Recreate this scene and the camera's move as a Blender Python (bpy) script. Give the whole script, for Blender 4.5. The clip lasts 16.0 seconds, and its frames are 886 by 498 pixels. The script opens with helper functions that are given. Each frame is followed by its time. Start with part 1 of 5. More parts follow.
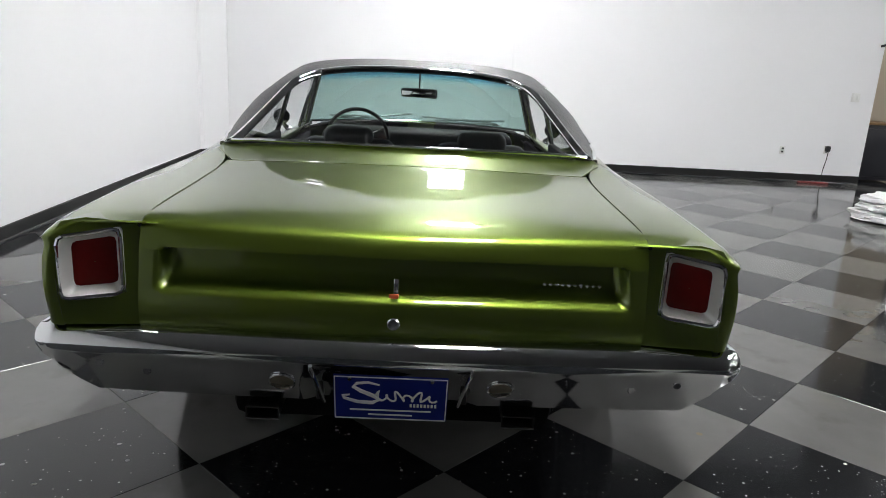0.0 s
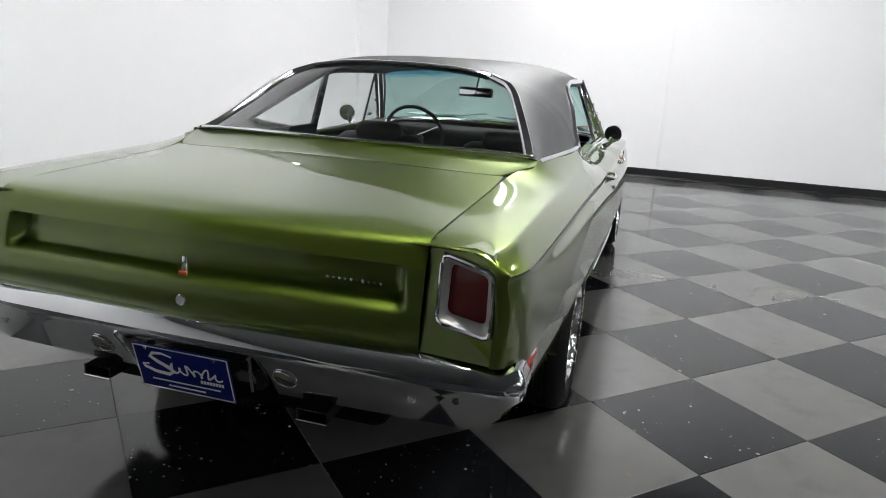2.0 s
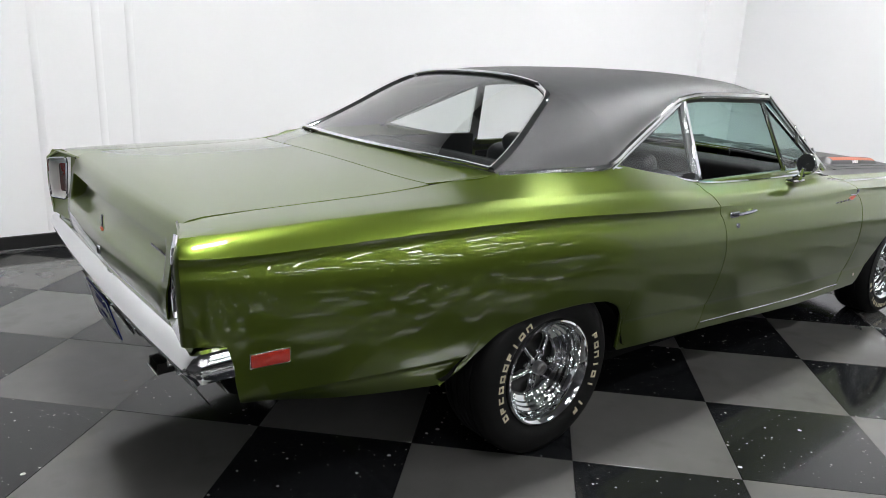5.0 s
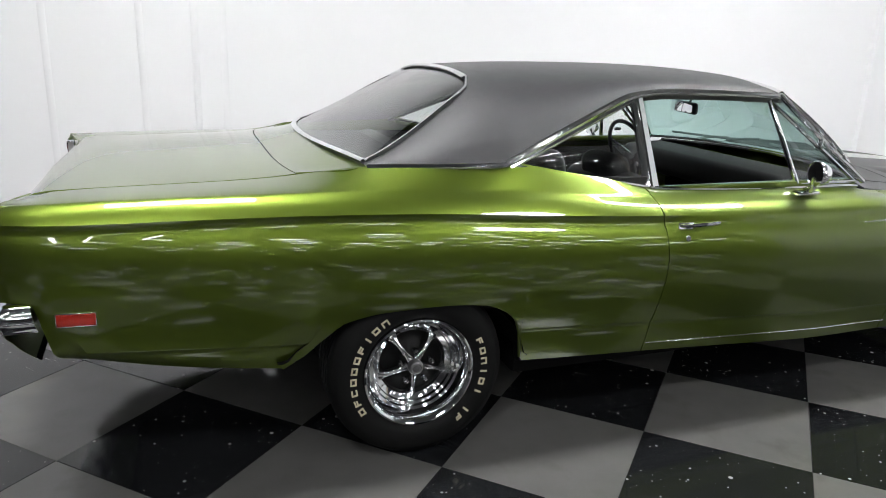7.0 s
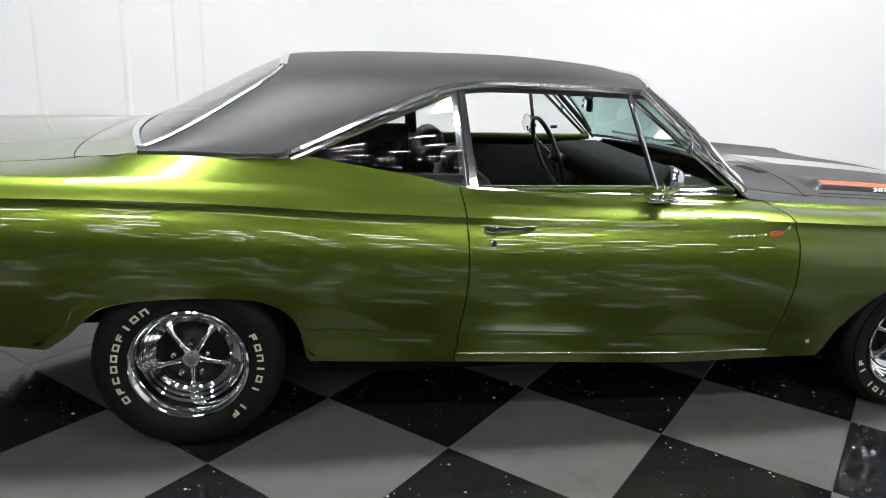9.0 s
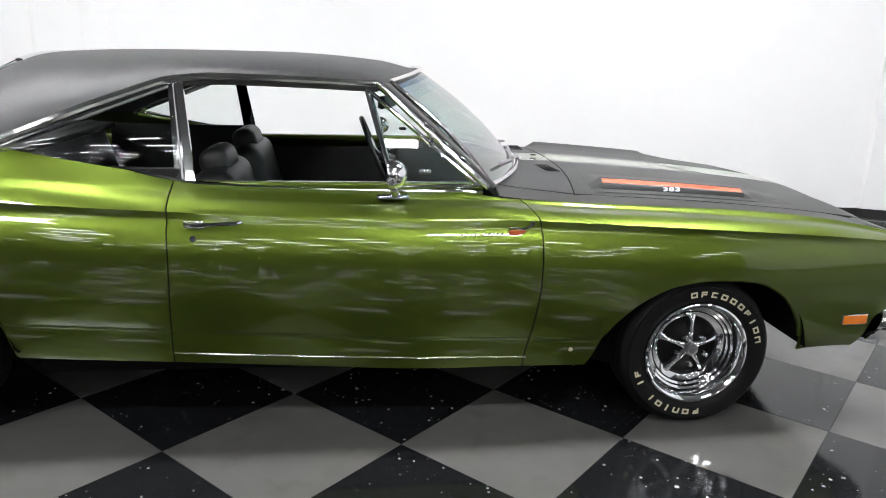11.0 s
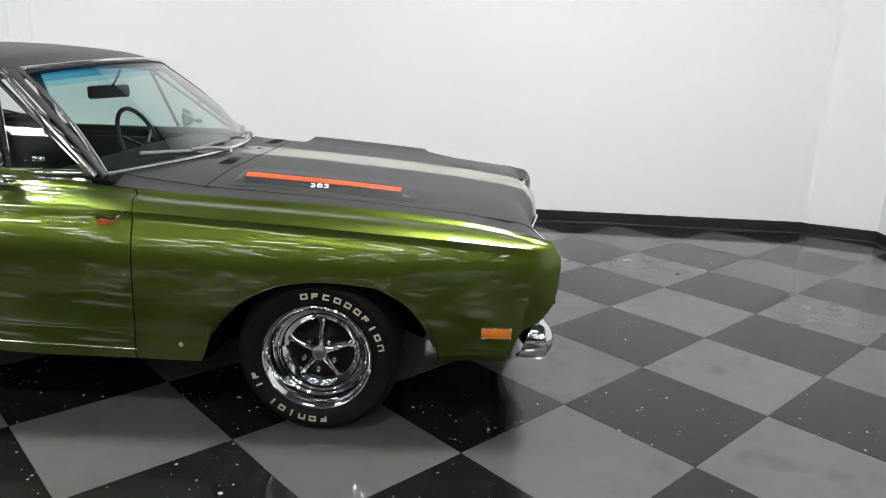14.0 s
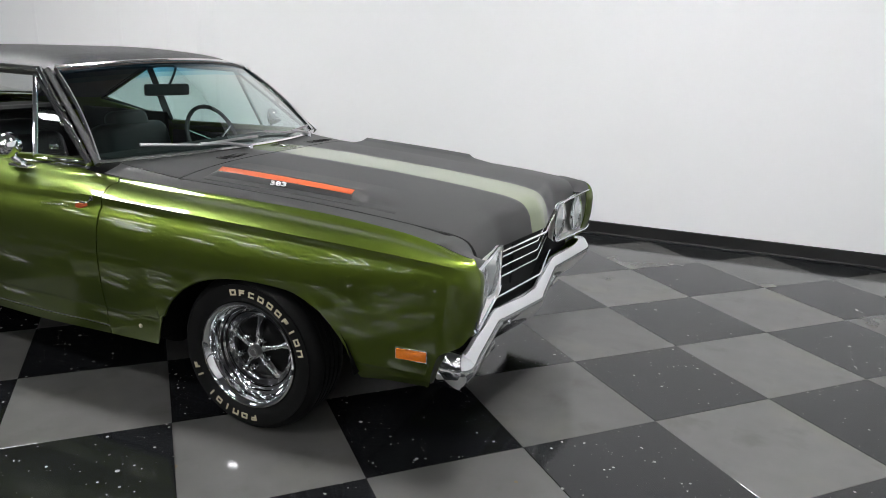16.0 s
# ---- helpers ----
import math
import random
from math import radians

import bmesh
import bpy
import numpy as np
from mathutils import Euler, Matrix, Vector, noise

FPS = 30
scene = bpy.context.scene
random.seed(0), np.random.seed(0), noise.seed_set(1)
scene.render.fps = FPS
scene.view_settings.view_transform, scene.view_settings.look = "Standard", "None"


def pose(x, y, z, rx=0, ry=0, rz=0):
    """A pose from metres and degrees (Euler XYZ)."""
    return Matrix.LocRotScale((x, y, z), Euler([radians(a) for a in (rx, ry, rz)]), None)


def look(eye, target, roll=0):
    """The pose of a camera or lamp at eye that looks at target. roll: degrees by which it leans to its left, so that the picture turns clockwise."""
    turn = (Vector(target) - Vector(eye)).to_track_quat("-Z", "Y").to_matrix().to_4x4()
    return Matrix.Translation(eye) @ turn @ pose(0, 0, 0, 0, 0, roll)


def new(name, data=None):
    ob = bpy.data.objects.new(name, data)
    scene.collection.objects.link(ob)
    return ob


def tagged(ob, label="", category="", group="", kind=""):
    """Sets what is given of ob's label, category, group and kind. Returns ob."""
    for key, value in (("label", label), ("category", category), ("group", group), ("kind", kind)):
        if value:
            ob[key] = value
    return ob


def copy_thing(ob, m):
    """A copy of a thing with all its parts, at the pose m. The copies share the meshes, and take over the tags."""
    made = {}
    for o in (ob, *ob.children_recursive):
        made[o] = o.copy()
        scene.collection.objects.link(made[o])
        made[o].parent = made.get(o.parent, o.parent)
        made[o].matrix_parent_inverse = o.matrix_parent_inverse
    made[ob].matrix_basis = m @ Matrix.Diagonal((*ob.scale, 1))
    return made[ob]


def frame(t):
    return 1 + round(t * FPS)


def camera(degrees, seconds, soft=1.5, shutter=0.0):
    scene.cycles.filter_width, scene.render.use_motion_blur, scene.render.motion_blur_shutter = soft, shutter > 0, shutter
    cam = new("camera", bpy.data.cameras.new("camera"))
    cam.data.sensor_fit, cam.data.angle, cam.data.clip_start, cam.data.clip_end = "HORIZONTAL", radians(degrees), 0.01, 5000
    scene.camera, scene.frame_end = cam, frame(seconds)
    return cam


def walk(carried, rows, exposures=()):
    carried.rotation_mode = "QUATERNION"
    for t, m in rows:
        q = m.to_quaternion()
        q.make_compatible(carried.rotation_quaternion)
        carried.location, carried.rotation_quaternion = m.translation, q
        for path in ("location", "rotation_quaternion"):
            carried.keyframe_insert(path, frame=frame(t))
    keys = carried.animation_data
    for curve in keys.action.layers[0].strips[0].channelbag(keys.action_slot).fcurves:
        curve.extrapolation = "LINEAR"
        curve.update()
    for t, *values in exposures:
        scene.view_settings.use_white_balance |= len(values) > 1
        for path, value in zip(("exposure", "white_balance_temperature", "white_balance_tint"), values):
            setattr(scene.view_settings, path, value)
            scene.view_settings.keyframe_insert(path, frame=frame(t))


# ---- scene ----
cam = camera(63.9, 16.0, soft=0.9)
PATH = [
    (0, (-3.024, -0.066, 1.415), (-1.093, -0.125, 0.9), 3.1),
    (0.5, (-3.001, -0.373, 1.404), (-1.071, -0.29, 0.889), 2.9),
    (1, (-2.943, -0.657, 1.407), (-1.024, -0.446, 0.884), 2.8),
    (1.5, (-2.875, -0.943, 1.41), (-0.981, -0.575, 0.885), 3.0),
    (2, (-2.809, -1.18, 1.414), (-0.957, -0.637, 0.887), 3.2),
    (2.5, (-2.693, -1.456, 1.418), (-0.912, -0.716, 0.889), 3.2),
    (3, (-2.56, -1.696, 1.424), (-0.864, -0.779, 0.891), 3.1),
    (3.5, (-2.389, -1.947, 1.427), (-0.81, -0.839, 0.898), 2.9),
    (6, (-1.266, -2.901, 1.447), (-0.342, -1.212, 0.907), 2.4),
    (6.5, (-0.989, -3.038, 1.452), (-0.191, -1.288, 0.906), 2.2),
    (7, (-0.724, -3.135, 1.455), (-0.057, -1.331, 0.906), 2.1),
    (7.5, (-0.417, -3.203, 1.458), (0.123, -1.357, 0.907), 2.3),
    (8, (-0.132, -3.243, 1.479), (0.335, -1.385, 0.905), 2.4),
    (10.5, (1.334, -3.395, 1.419), (1.592, -1.486, 0.882), 2.5),
    (11, (1.654, -3.403, 1.413), (1.879, -1.487, 0.885), 2.0),
    (11.5, (1.994, -3.414, 1.419), (2.186, -1.494, 0.894), 1.8),
    (12, (2.298, -3.414, 1.422), (2.465, -1.491, 0.898), 1.7),
    (12.5, (2.613, -3.394, 1.426), (2.784, -1.473, 0.897), 1.9),
    (13, (2.916, -3.411, 1.428), (3.062, -1.488, 0.899), 2.0),
    (13.5, (3.222, -3.407, 1.43), (3.269, -1.479, 0.898), 2.1),
    (14, (3.522, -3.369, 1.434), (3.444, -1.443, 0.9), 2.3),
    (14.5, (3.837, -3.3, 1.434), (3.606, -1.387, 0.896), 2.3),
    (15, (4.095, -3.212, 1.433), (3.686, -1.33, 0.894), 2.1),
    (15.5, (4.351, -3.064, 1.427), (3.758, -1.231, 0.89), 1.9),
    (16, (4.58, -2.907, 1.422), (3.831, -1.131, 0.889), 1.8),
]
walk(cam, [(t, look(eye, target, roll)) for t, eye, target, roll in PATH], [(0, .24), (3.5, .2), (6, .34), (8, .34), (10.5, .46), (11.5, .46), (13, .32), (13.6, .17), (16, .1)])

# ---- light ----
world = bpy.data.worlds.new("world")
scene.world = world
world.use_nodes = True
world.node_tree.nodes["Background"].inputs[0].default_value = (0.9, 0.95, 1.0, 1)
world.node_tree.nodes["Background"].inputs[1].default_value = 0.05
LAMP = 100.0
CEIL = 4.6


# ---- materials ----
def mat(name, color, rough=0.5, metal=0.0, coat=0.0, coat_rough=0.03, var=0.0, vscale=3.0, bump=0.0, bscale=200.0, rvar=0.0, emit=0.0, spec=0.5, coat_ior=1.5):
    m = bpy.data.materials.new(name)
    m.use_nodes = True
    nt = m.node_tree
    p = nt.nodes["Principled BSDF"]
    p.inputs["Base Color"].default_value = (*color, 1)
    p.inputs["Roughness"].default_value = rough
    p.inputs["Metallic"].default_value = metal
    p.inputs["Coat Weight"].default_value = coat
    p.inputs["Coat Roughness"].default_value = coat_rough
    p.inputs["Specular IOR Level"].default_value = spec
    p.inputs["Coat IOR"].default_value = coat_ior
    tc = nt.nodes.new("ShaderNodeTexCoord")
    if var:
        big = nt.nodes.new("ShaderNodeTexNoise")
        big.inputs["Scale"].default_value = vscale
        big.inputs["Detail"].default_value = 6
        nt.links.new(tc.outputs["Object"], big.inputs["Vector"])
        mix = nt.nodes.new("ShaderNodeMix")
        mix.data_type = "RGBA"
        mix.inputs[6].default_value = (*[c * (1 - var) for c in color], 1)
        mix.inputs[7].default_value = (*[min(1, c * (1 + var)) for c in color], 1)
        nt.links.new(big.outputs["Fac"], mix.inputs[0])
        nt.links.new(mix.outputs[2], p.inputs["Base Color"])
        if rvar:
            mr = nt.nodes.new("ShaderNodeMapRange")
            mr.inputs["To Min"].default_value = max(0.0, rough - rvar)
            mr.inputs["To Max"].default_value = rough + rvar
            nt.links.new(big.outputs["Fac"], mr.inputs["Value"])
            nt.links.new(mr.outputs[0], p.inputs["Roughness"])
    if bump:
        fine = nt.nodes.new("ShaderNodeTexNoise")
        fine.inputs["Scale"].default_value = bscale
        fine.inputs["Detail"].default_value = 3
        nt.links.new(tc.outputs["Object"], fine.inputs["Vector"])
        b = nt.nodes.new("ShaderNodeBump")
        b.inputs["Strength"].default_value = bump
        b.inputs["Distance"].default_value = 0.002
        nt.links.new(fine.outputs["Fac"], b.inputs["Height"])
        nt.links.new(b.outputs[0], p.inputs["Normal"])
    if emit:
        p.inputs["Emission Color"].default_value = (*color, 1)
        p.inputs["Emission Strength"].default_value = emit
    return m


def glass_mat(name, tint, mirror=0.06, steep=4.0):
    """A thin pane: clear through, with a weak mirror on it."""
    m = bpy.data.materials.new(name)
    m.use_nodes = True
    nt = m.node_tree
    nt.nodes.remove(nt.nodes["Principled BSDF"])
    tr = nt.nodes.new("ShaderNodeBsdfTransparent")
    tr.inputs[0].default_value = (*tint, 1)
    gl = nt.nodes.new("ShaderNodeBsdfGlossy")
    gl.inputs["Roughness"].default_value = 0.01
    lw = nt.nodes.new("ShaderNodeLayerWeight")
    lw.inputs["Blend"].default_value = 0.5
    pw = nt.nodes.new("ShaderNodeMath")
    pw.operation, pw.inputs[1].default_value = "POWER", steep
    nt.links.new(lw.outputs["Facing"], pw.inputs[0])
    fr = nt.nodes.new("ShaderNodeMath")
    fr.operation, fr.inputs[1].default_value, fr.inputs[2].default_value = "MULTIPLY_ADD", 0.9, mirror
    nt.links.new(pw.outputs[0], fr.inputs[0])
    mx = nt.nodes.new("ShaderNodeMixShader")
    nt.links.new(fr.outputs[0], mx.inputs[0])
    nt.links.new(tr.outputs[0], mx.inputs[1])
    nt.links.new(gl.outputs[0], mx.inputs[2])
    nt.links.new(mx.outputs[0], nt.nodes["Material Output"].inputs[0])
    return m


GREEN = mat("green_paint", (0.106, 0.15, 0.017), 0.36, 0.92, 1.0, 0.018, var=0.06, vscale=900, coat_ior=1.55)
# the body green made paler: the white wall's reflection is in the colour
GREEN_SHEEN = mat("green_with_wall_sheen", (0.2, 0.235, 0.13), 0.3, 0.6, 1.0, 0.06, var=0.06, vscale=900)
BLACKOUT = mat("satin_black", (0.03, 0.03, 0.03), 0.5, var=0.1, vscale=4, bump=0.05, bscale=900, spec=.6)
VINYL = mat("vinyl", (0.03, 0.03, 0.032), 0.4, var=0.15, vscale=3, bump=0.5, bscale=700)
CHROME = mat("chrome", (0.78, 0.79, 0.8), 0.06, 1.0, var=0.05, vscale=5)
STEEL = mat("bright_trim", (0.82, 0.82, 0.82), 0.11, 1.0, var=0.05, vscale=6)
BRUSHED = mat("brushed_argent", (0.66, 0.65, 0.63), 0.42, 0.35, var=0.08, vscale=20)
HUB = mat("grey_hub", (0.22, 0.22, 0.22), 0.3, 0.8, var=0.2, vscale=60)
RUBBER = mat("rubber", (0.006, 0.006, 0.006), 0.6, var=0.25, vscale=12, bump=0.2, bscale=300, spec=.15)
POCKET = mat("wheel_black", (0.004, 0.004, 0.004), 0.3, var=0.2, vscale=20, spec=.2)
WHITE_RUB = mat("white_rubber", (0.55, 0.49, 0.34), 0.6, var=0.1, vscale=40)
DARK = mat("underbody", (0.005, 0.005, 0.005), 0.85, var=0.3, vscale=8, spec=.1)
EXHAUST = mat("sooty_steel", (0.025, 0.024, 0.023), 0.45, 0.6, var=0.4, vscale=20)
SEAM = mat("seam", (0.004, 0.004, 0.004), 0.9)
SEAT = mat("seat_vinyl", (0.009, 0.009, 0.0095), 0.46, var=0.2, vscale=7, bump=0.3, bscale=400)
DASH = mat("dash", (0.008, 0.008, 0.008), 0.65, var=0.2, vscale=6, bump=0.2, bscale=400, spec=.25)
RED = mat("red_lens", (0.13, 0.004, 0.0035), 0.25, coat=.5, coat_rough=.1, var=0.5, vscale=16, bump=.5, bscale=130, spec=.2)
REDMARK = mat("red_marker", (0.36, 0.016, 0.006), 0.2, coat=1.0, var=0.15, vscale=90)
AMBER = mat("amber_marker", (0.75, 0.19, 0.01), 0.2, coat=1.0, var=0.15, vscale=90)
ORANGE = mat("orange_paint", (0.5, 0.095, 0.03), 0.4, var=0.08, vscale=20)
BLUE = mat("plate_blue", (0.006, 0.014, 0.16), 0.6, spec=.15, var=0.1, vscale=10)
WIPER = mat("grey_wiper", (0.34, 0.34, 0.34), 0.35, 0.7, var=0.2, vscale=30)
WHITE = mat("white_print", (0.8, 0.8, 0.8), 0.5)
LENS = mat("headlamp_glass", (0.72, 0.75, 0.76), 0.08, 0.6, coat=1.0, var=0.2, vscale=80)
CLEARLAMP = mat("reversing_lens", (0.16, 0.14, 0.1), 0.15, 0.3, coat=1.0, var=0.2, vscale=70)
WALL = mat("wall_paint", (0.83, 0.83, 0.84), 0.6, var=0.02, vscale=0.8, bump=0.1, bscale=60)
CEILING = mat("ceiling_paint", (0.16, 0.16, 0.165), 0.8, var=0.05, vscale=1)
# for the unseen walls, set dark so the paint and chrome reflect little
HALL = mat("unseen_dark_wall", (0.07, 0.07, 0.075), 0.7, var=0.3, vscale=0.6)
BASEB = mat("rubber_base", (0.012, 0.012, 0.012), 0.4, var=0.3, vscale=3)
GLASS = glass_mat("clear_glass", (0.93, 0.96, 0.95), 0.08)
REAR_GLASS = glass_mat("curved_rear_glass", (0.9, 0.93, 0.92), 0.07, 2.6)
TINT = glass_mat("tinted_glass", (0.55, 0.78, 0.73), 0.07, 2.0)
BAND = glass_mat("shade_band_glass", (0.015, 0.24, 0.42))
BAND_SOFT = glass_mat("soft_shade_glass", (0.07, 0.38, 0.54), 0.07, 2.3)
BAND_FAINT = glass_mat("faint_shade_glass", (0.28, 0.62, 0.68), 0.07, 2.3)
DIFF = mat("diffuser", (0.98, 0.99, 1.0), 0.5, emit=LAMP)
DIFF_SOFT = mat("dimmed_diffuser", (0.98, 0.99, 1.0), 0.5, emit=LAMP * .45)
TUBE = mat("lit_tube", (0.98, 0.99, 1.0), 0.5, emit=32.0)
BEIGE = mat("beige_wall", (0.55, 0.47, 0.36), 0.7, var=0.05, vscale=1)
CABINET = mat("dark_cabinet", (0.02, 0.02, 0.025), 0.4, var=0.2, vscale=4)
CLOTH = mat("grey_cloth", (0.62, 0.62, 0.62), 0.85, var=0.25, vscale=14, bump=0.5, bscale=60)
PLASTIC = mat("white_plastic", (0.75, 0.75, 0.73), 0.4, var=0.03, vscale=9)
BLKPLASTIC = mat("black_plastic", (0.015, 0.015, 0.015), 0.4, var=0.1, vscale=9)


# ---- mesh helpers ----
def part(name, bm, material, parent=None, label="", smooth=True):
    if isinstance(bm, bpy.types.Mesh):
        me = bm
    else:
        bmesh.ops.recalc_face_normals(bm, faces=bm.faces)
        me = bpy.data.meshes.new(name)
        bm.to_mesh(me)
        bm.free()
        me.materials.append(material)
        for f in me.polygons:
            f.use_smooth = smooth
        if smooth:
            me.set_sharp_from_angle(angle=radians(38))
    ob = new(name, me)
    if parent:
        ob.parent = parent
    if label:
        ob["label"] = label
    if name in ("lettering", "nameplate", "print", "border"):
        ob["kind"] = "stuff"
    return ob


def thing(name, label, category, group="", kind="", at=None):
    e = new(name)
    e.empty_display_size = 0.1
    if at is not None:
        e.matrix_basis = at
    return tagged(e, label, category, group, kind)


def sheet(P, bm=None, closed_u=False, closed_v=False):
    """A grid of points as quads."""
    bm = bm or bmesh.new()
    n, m = len(P), len(P[0])
    V = [[bm.verts.new(p) for p in row] for row in P]
    for i in range(n if closed_u else n - 1):
        for j in range(m if closed_v else m - 1):
            q = [V[i][j], V[(i + 1) % n][j], V[(i + 1) % n][(j + 1) % m], V[i][(j + 1) % m]]
            try:
                bm.faces.new(q)
            except ValueError:
                pass
    return bm


def thick(ob, t, offset=-1.0):
    """Gives a panel thickness on its inner side, with crisp rims."""
    me = ob.data
    bm = bmesh.new()
    bm.from_mesh(me)
    bm.normal_update()
    mid = Vector((1.3, 0, .45))
    lean = sum(f.calc_area() * f.normal.dot(f.calc_center_median() - mid) for f in bm.faces)
    if lean < 0:
        bmesh.ops.reverse_faces(bm, faces=bm.faces)
    bmesh.ops.solidify(bm, geom=bm.faces[:], thickness=t)
    for f in bm.faces:
        f.smooth = True
    bm.to_mesh(me)
    bm.free()
    me.set_sharp_from_angle(angle=radians(38))
    return ob


def tube(path, r, n=8, bm=None, closed=False, flat=1.0, up=(0, 0, 1)):
    """A bar swept along a path; flat squeezes it along up."""
    bm = bm or bmesh.new()
    path = [Vector(p) for p in path]
    rings = []
    k = len(path)
    for i, p in enumerate(path):
        a = path[(i - 1) % k] if closed else path[max(i - 1, 0)]
        b = path[(i + 1) % k] if closed else path[min(i + 1, k - 1)]
        t = (b - a).normalized()
        s = t.cross(Vector(up))
        if s.length < 1e-4:
            s = t.cross(Vector((1, 0, 0)))
        s.normalize()
        w = s.cross(t)
        rr = r(i / max(1, k - 1)) if callable(r) else r
        rings.append([p + s * (rr * math.cos(2 * math.pi * j / n)) + w * (rr * flat * math.sin(2 * math.pi * j / n)) for j in range(n)])
    sheet(rings, bm, closed_u=closed, closed_v=True)
    if not closed:
        for ring in (0, -1):
            vs = [v for v in bm.verts][-(k * n):]
            base = vs[0:n] if ring == 0 else vs[-n:]
            try:
                bm.faces.new(base)
            except ValueError:
                pass
    return bm


def box(c, s, bevel=0.0, bm=None, rot=None, seg=2):
    own = bmesh.new()
    bmesh.ops.create_cube(own, size=1)
    bmesh.ops.scale(own, vec=s, verts=own.verts)
    if bevel:
        bmesh.ops.bevel(own, geom=own.edges[:], offset=bevel, segments=seg, affect="EDGES", profile=0.5)
    m = Matrix.Translation(c) @ (rot or Matrix())
    bmesh.ops.transform(own, matrix=m, verts=own.verts)
    if bm is None:
        return own
    me = bpy.data.meshes.new("tmp")
    own.to_mesh(me)
    own.free()
    bm.from_mesh(me)
    bpy.data.meshes.remove(me)
    return bm


def lathe(profile, n=48, bm=None, closed=False):
    """Profile of (radius, y) turned about the y axis."""
    rings = []
    for j in range(n):
        a = 2 * math.pi * j / n
        rings.append([(r * math.cos(a), y, r * math.sin(a)) for r, y in profile])
    return sheet(rings, bm, closed_u=True, closed_v=closed)


def disc(c, r, depth, axis="x", n=24, bevel=0.15, bm=None):
    """A round pad facing along -axis or +axis with a softened rim."""
    prof = [(0.0001, depth), (r * (1 - bevel), depth), (r, depth * 0.6), (r, 0)]
    own = lathe(prof, n)
    m = {"x": Matrix.Rotation(radians(-90), 4, "Z"), "-x": Matrix.Rotation(radians(90), 4, "Z"), "y": Matrix(), "-y": Matrix.Rotation(radians(180), 4, "Z"),
         "z": Matrix.Rotation(radians(90), 4, "X")}[axis]
    bmesh.ops.transform(own, matrix=Matrix.Translation(c) @ m, verts=own.verts)
    if bm is None:
        return own
    me = bpy.data.meshes.new("tmp")
    own.to_mesh(me)
    own.free()
    bm.from_mesh(me)
    bpy.data.meshes.remove(me)
    return bm


def curve(*pairs):
    """A smooth monotone curve through (x, value) pairs."""
    xs = np.array([p[0] for p in pairs], float)
    ys = np.array([p[1] for p in pairs], float)
    d = np.diff(ys) / np.diff(xs)
    m = np.zeros(len(xs))
    m[0], m[-1] = d[0], d[-1]
    for i in range(1, len(xs) - 1):
        if d[i - 1] * d[i] > 0:
            w1, w2 = 2 * (xs[i + 1] - xs[i]) + xs[i] - xs[i - 1], xs[i + 1] - xs[i] + 2 * (xs[i] - xs[i - 1])
            m[i] = (w1 + w2) / (w1 / d[i - 1] + w2 / d[i])

    def f(x):
        x = min(max(x, xs[0]), xs[-1])
        i = min(int(np.searchsorted(xs, x, side="right")) - 1, len(xs) - 2)
        h = xs[i + 1] - xs[i]
        t = (x - xs[i]) / h
        return float((1 + 2 * t) * (1 - t) ** 2 * ys[i] + t * (1 - t) ** 2 * h * m[i] + t * t * (3 - 2 * t) * ys[i + 1] + t * t * (t - 1) * h * m[i + 1])

    return f


def fair(*pairs, s=.12):
    """The same, faired by a running mean s metres wide."""
    f = curve(*pairs)
    xa, xb = pairs[0][0], pairs[-1][0]
    xs = np.linspace(xa - 4 * s, xb + 4 * s, 900)
    ka, kb = (f(xa + .01) - f(xa)) / .01, (f(xb) - f(xb - .01)) / .01
    ys = np.array([f(xa) + ka * (x - xa) if x < xa else f(xb) + kb * (x - xb) if x > xb else f(x) for x in xs])
    dx = xs[1] - xs[0]
    k = np.arange(-int(3 * s / dx) - 1, int(3 * s / dx) + 2) * dx
    w = np.exp(-.5 * (k / s) ** 2)
    out = np.convolve(ys, w / w.sum(), mode="same")
    return lambda x: float(np.interp(x, xs, out))


def lerp(a, b, t):
    return a + (b - a) * t


def mirrored(P):
    return [[(x, -y, z) for x, y, z in row] for row in P]


# ---- room ----
XF, YL, XB, YR = 6.97, 2.92, -9.0, -34.0
XE = 19.0


def slab(name, c, s, material, label, category):
    ob = part(name, box(c, s), material, smooth=False)
    return tagged(ob, label, category, kind="structure")


slab("floor", ((XE + XB) / 2, (YL + YR) / 2, -0.06), (XE - XB + 1, YL - YR + 1, 0.1), BASEB, "dark concrete floor slab under the checkered tiles", "floor")
slab("ceiling", ((XE + XB) / 2, (YL + YR) / 2, CEIL + 0.1), (XE - XB + 1, YL - YR + 1, 0.2), CEILING, "grey painted ceiling with rows of lamps", "ceiling")
slab("wall_left", ((6.45 + XB) / 2, YL + 0.1, CEIL / 2), (6.45 - XB, 0.2, CEIL), WALL, "plain white painted showroom wall", "wall")
slab("wall_front", (XF + 0.1, (2.68 - 6.26) / 2, CEIL / 2), (0.2, 2.68 + 6.26, CEIL), WALL, "plain white painted showroom wall", "wall")
# three unseen walls, added dark to hold down reflections on tail and side
slab("wall_back", (XB - 0.1, (YL + YR) / 2, CEIL / 2), (0.2, YL - YR, CEIL), HALL, "unseen dark wall added at the back to keep reflections dark", "wall")
slab("wall_right", ((XE + XB) / 2, YR - 0.1, CEIL / 2), (XE - XB, 0.2, CEIL), HALL, "unseen dark far wall added to keep reflections dark", "wall")
slab("wall_end", (XE + 0.1, (YR - 6.26) / 2, CEIL / 2), (0.2, -6.26 - YR, CEIL), HALL, "unseen dark end wall added to keep reflections dark", "wall")
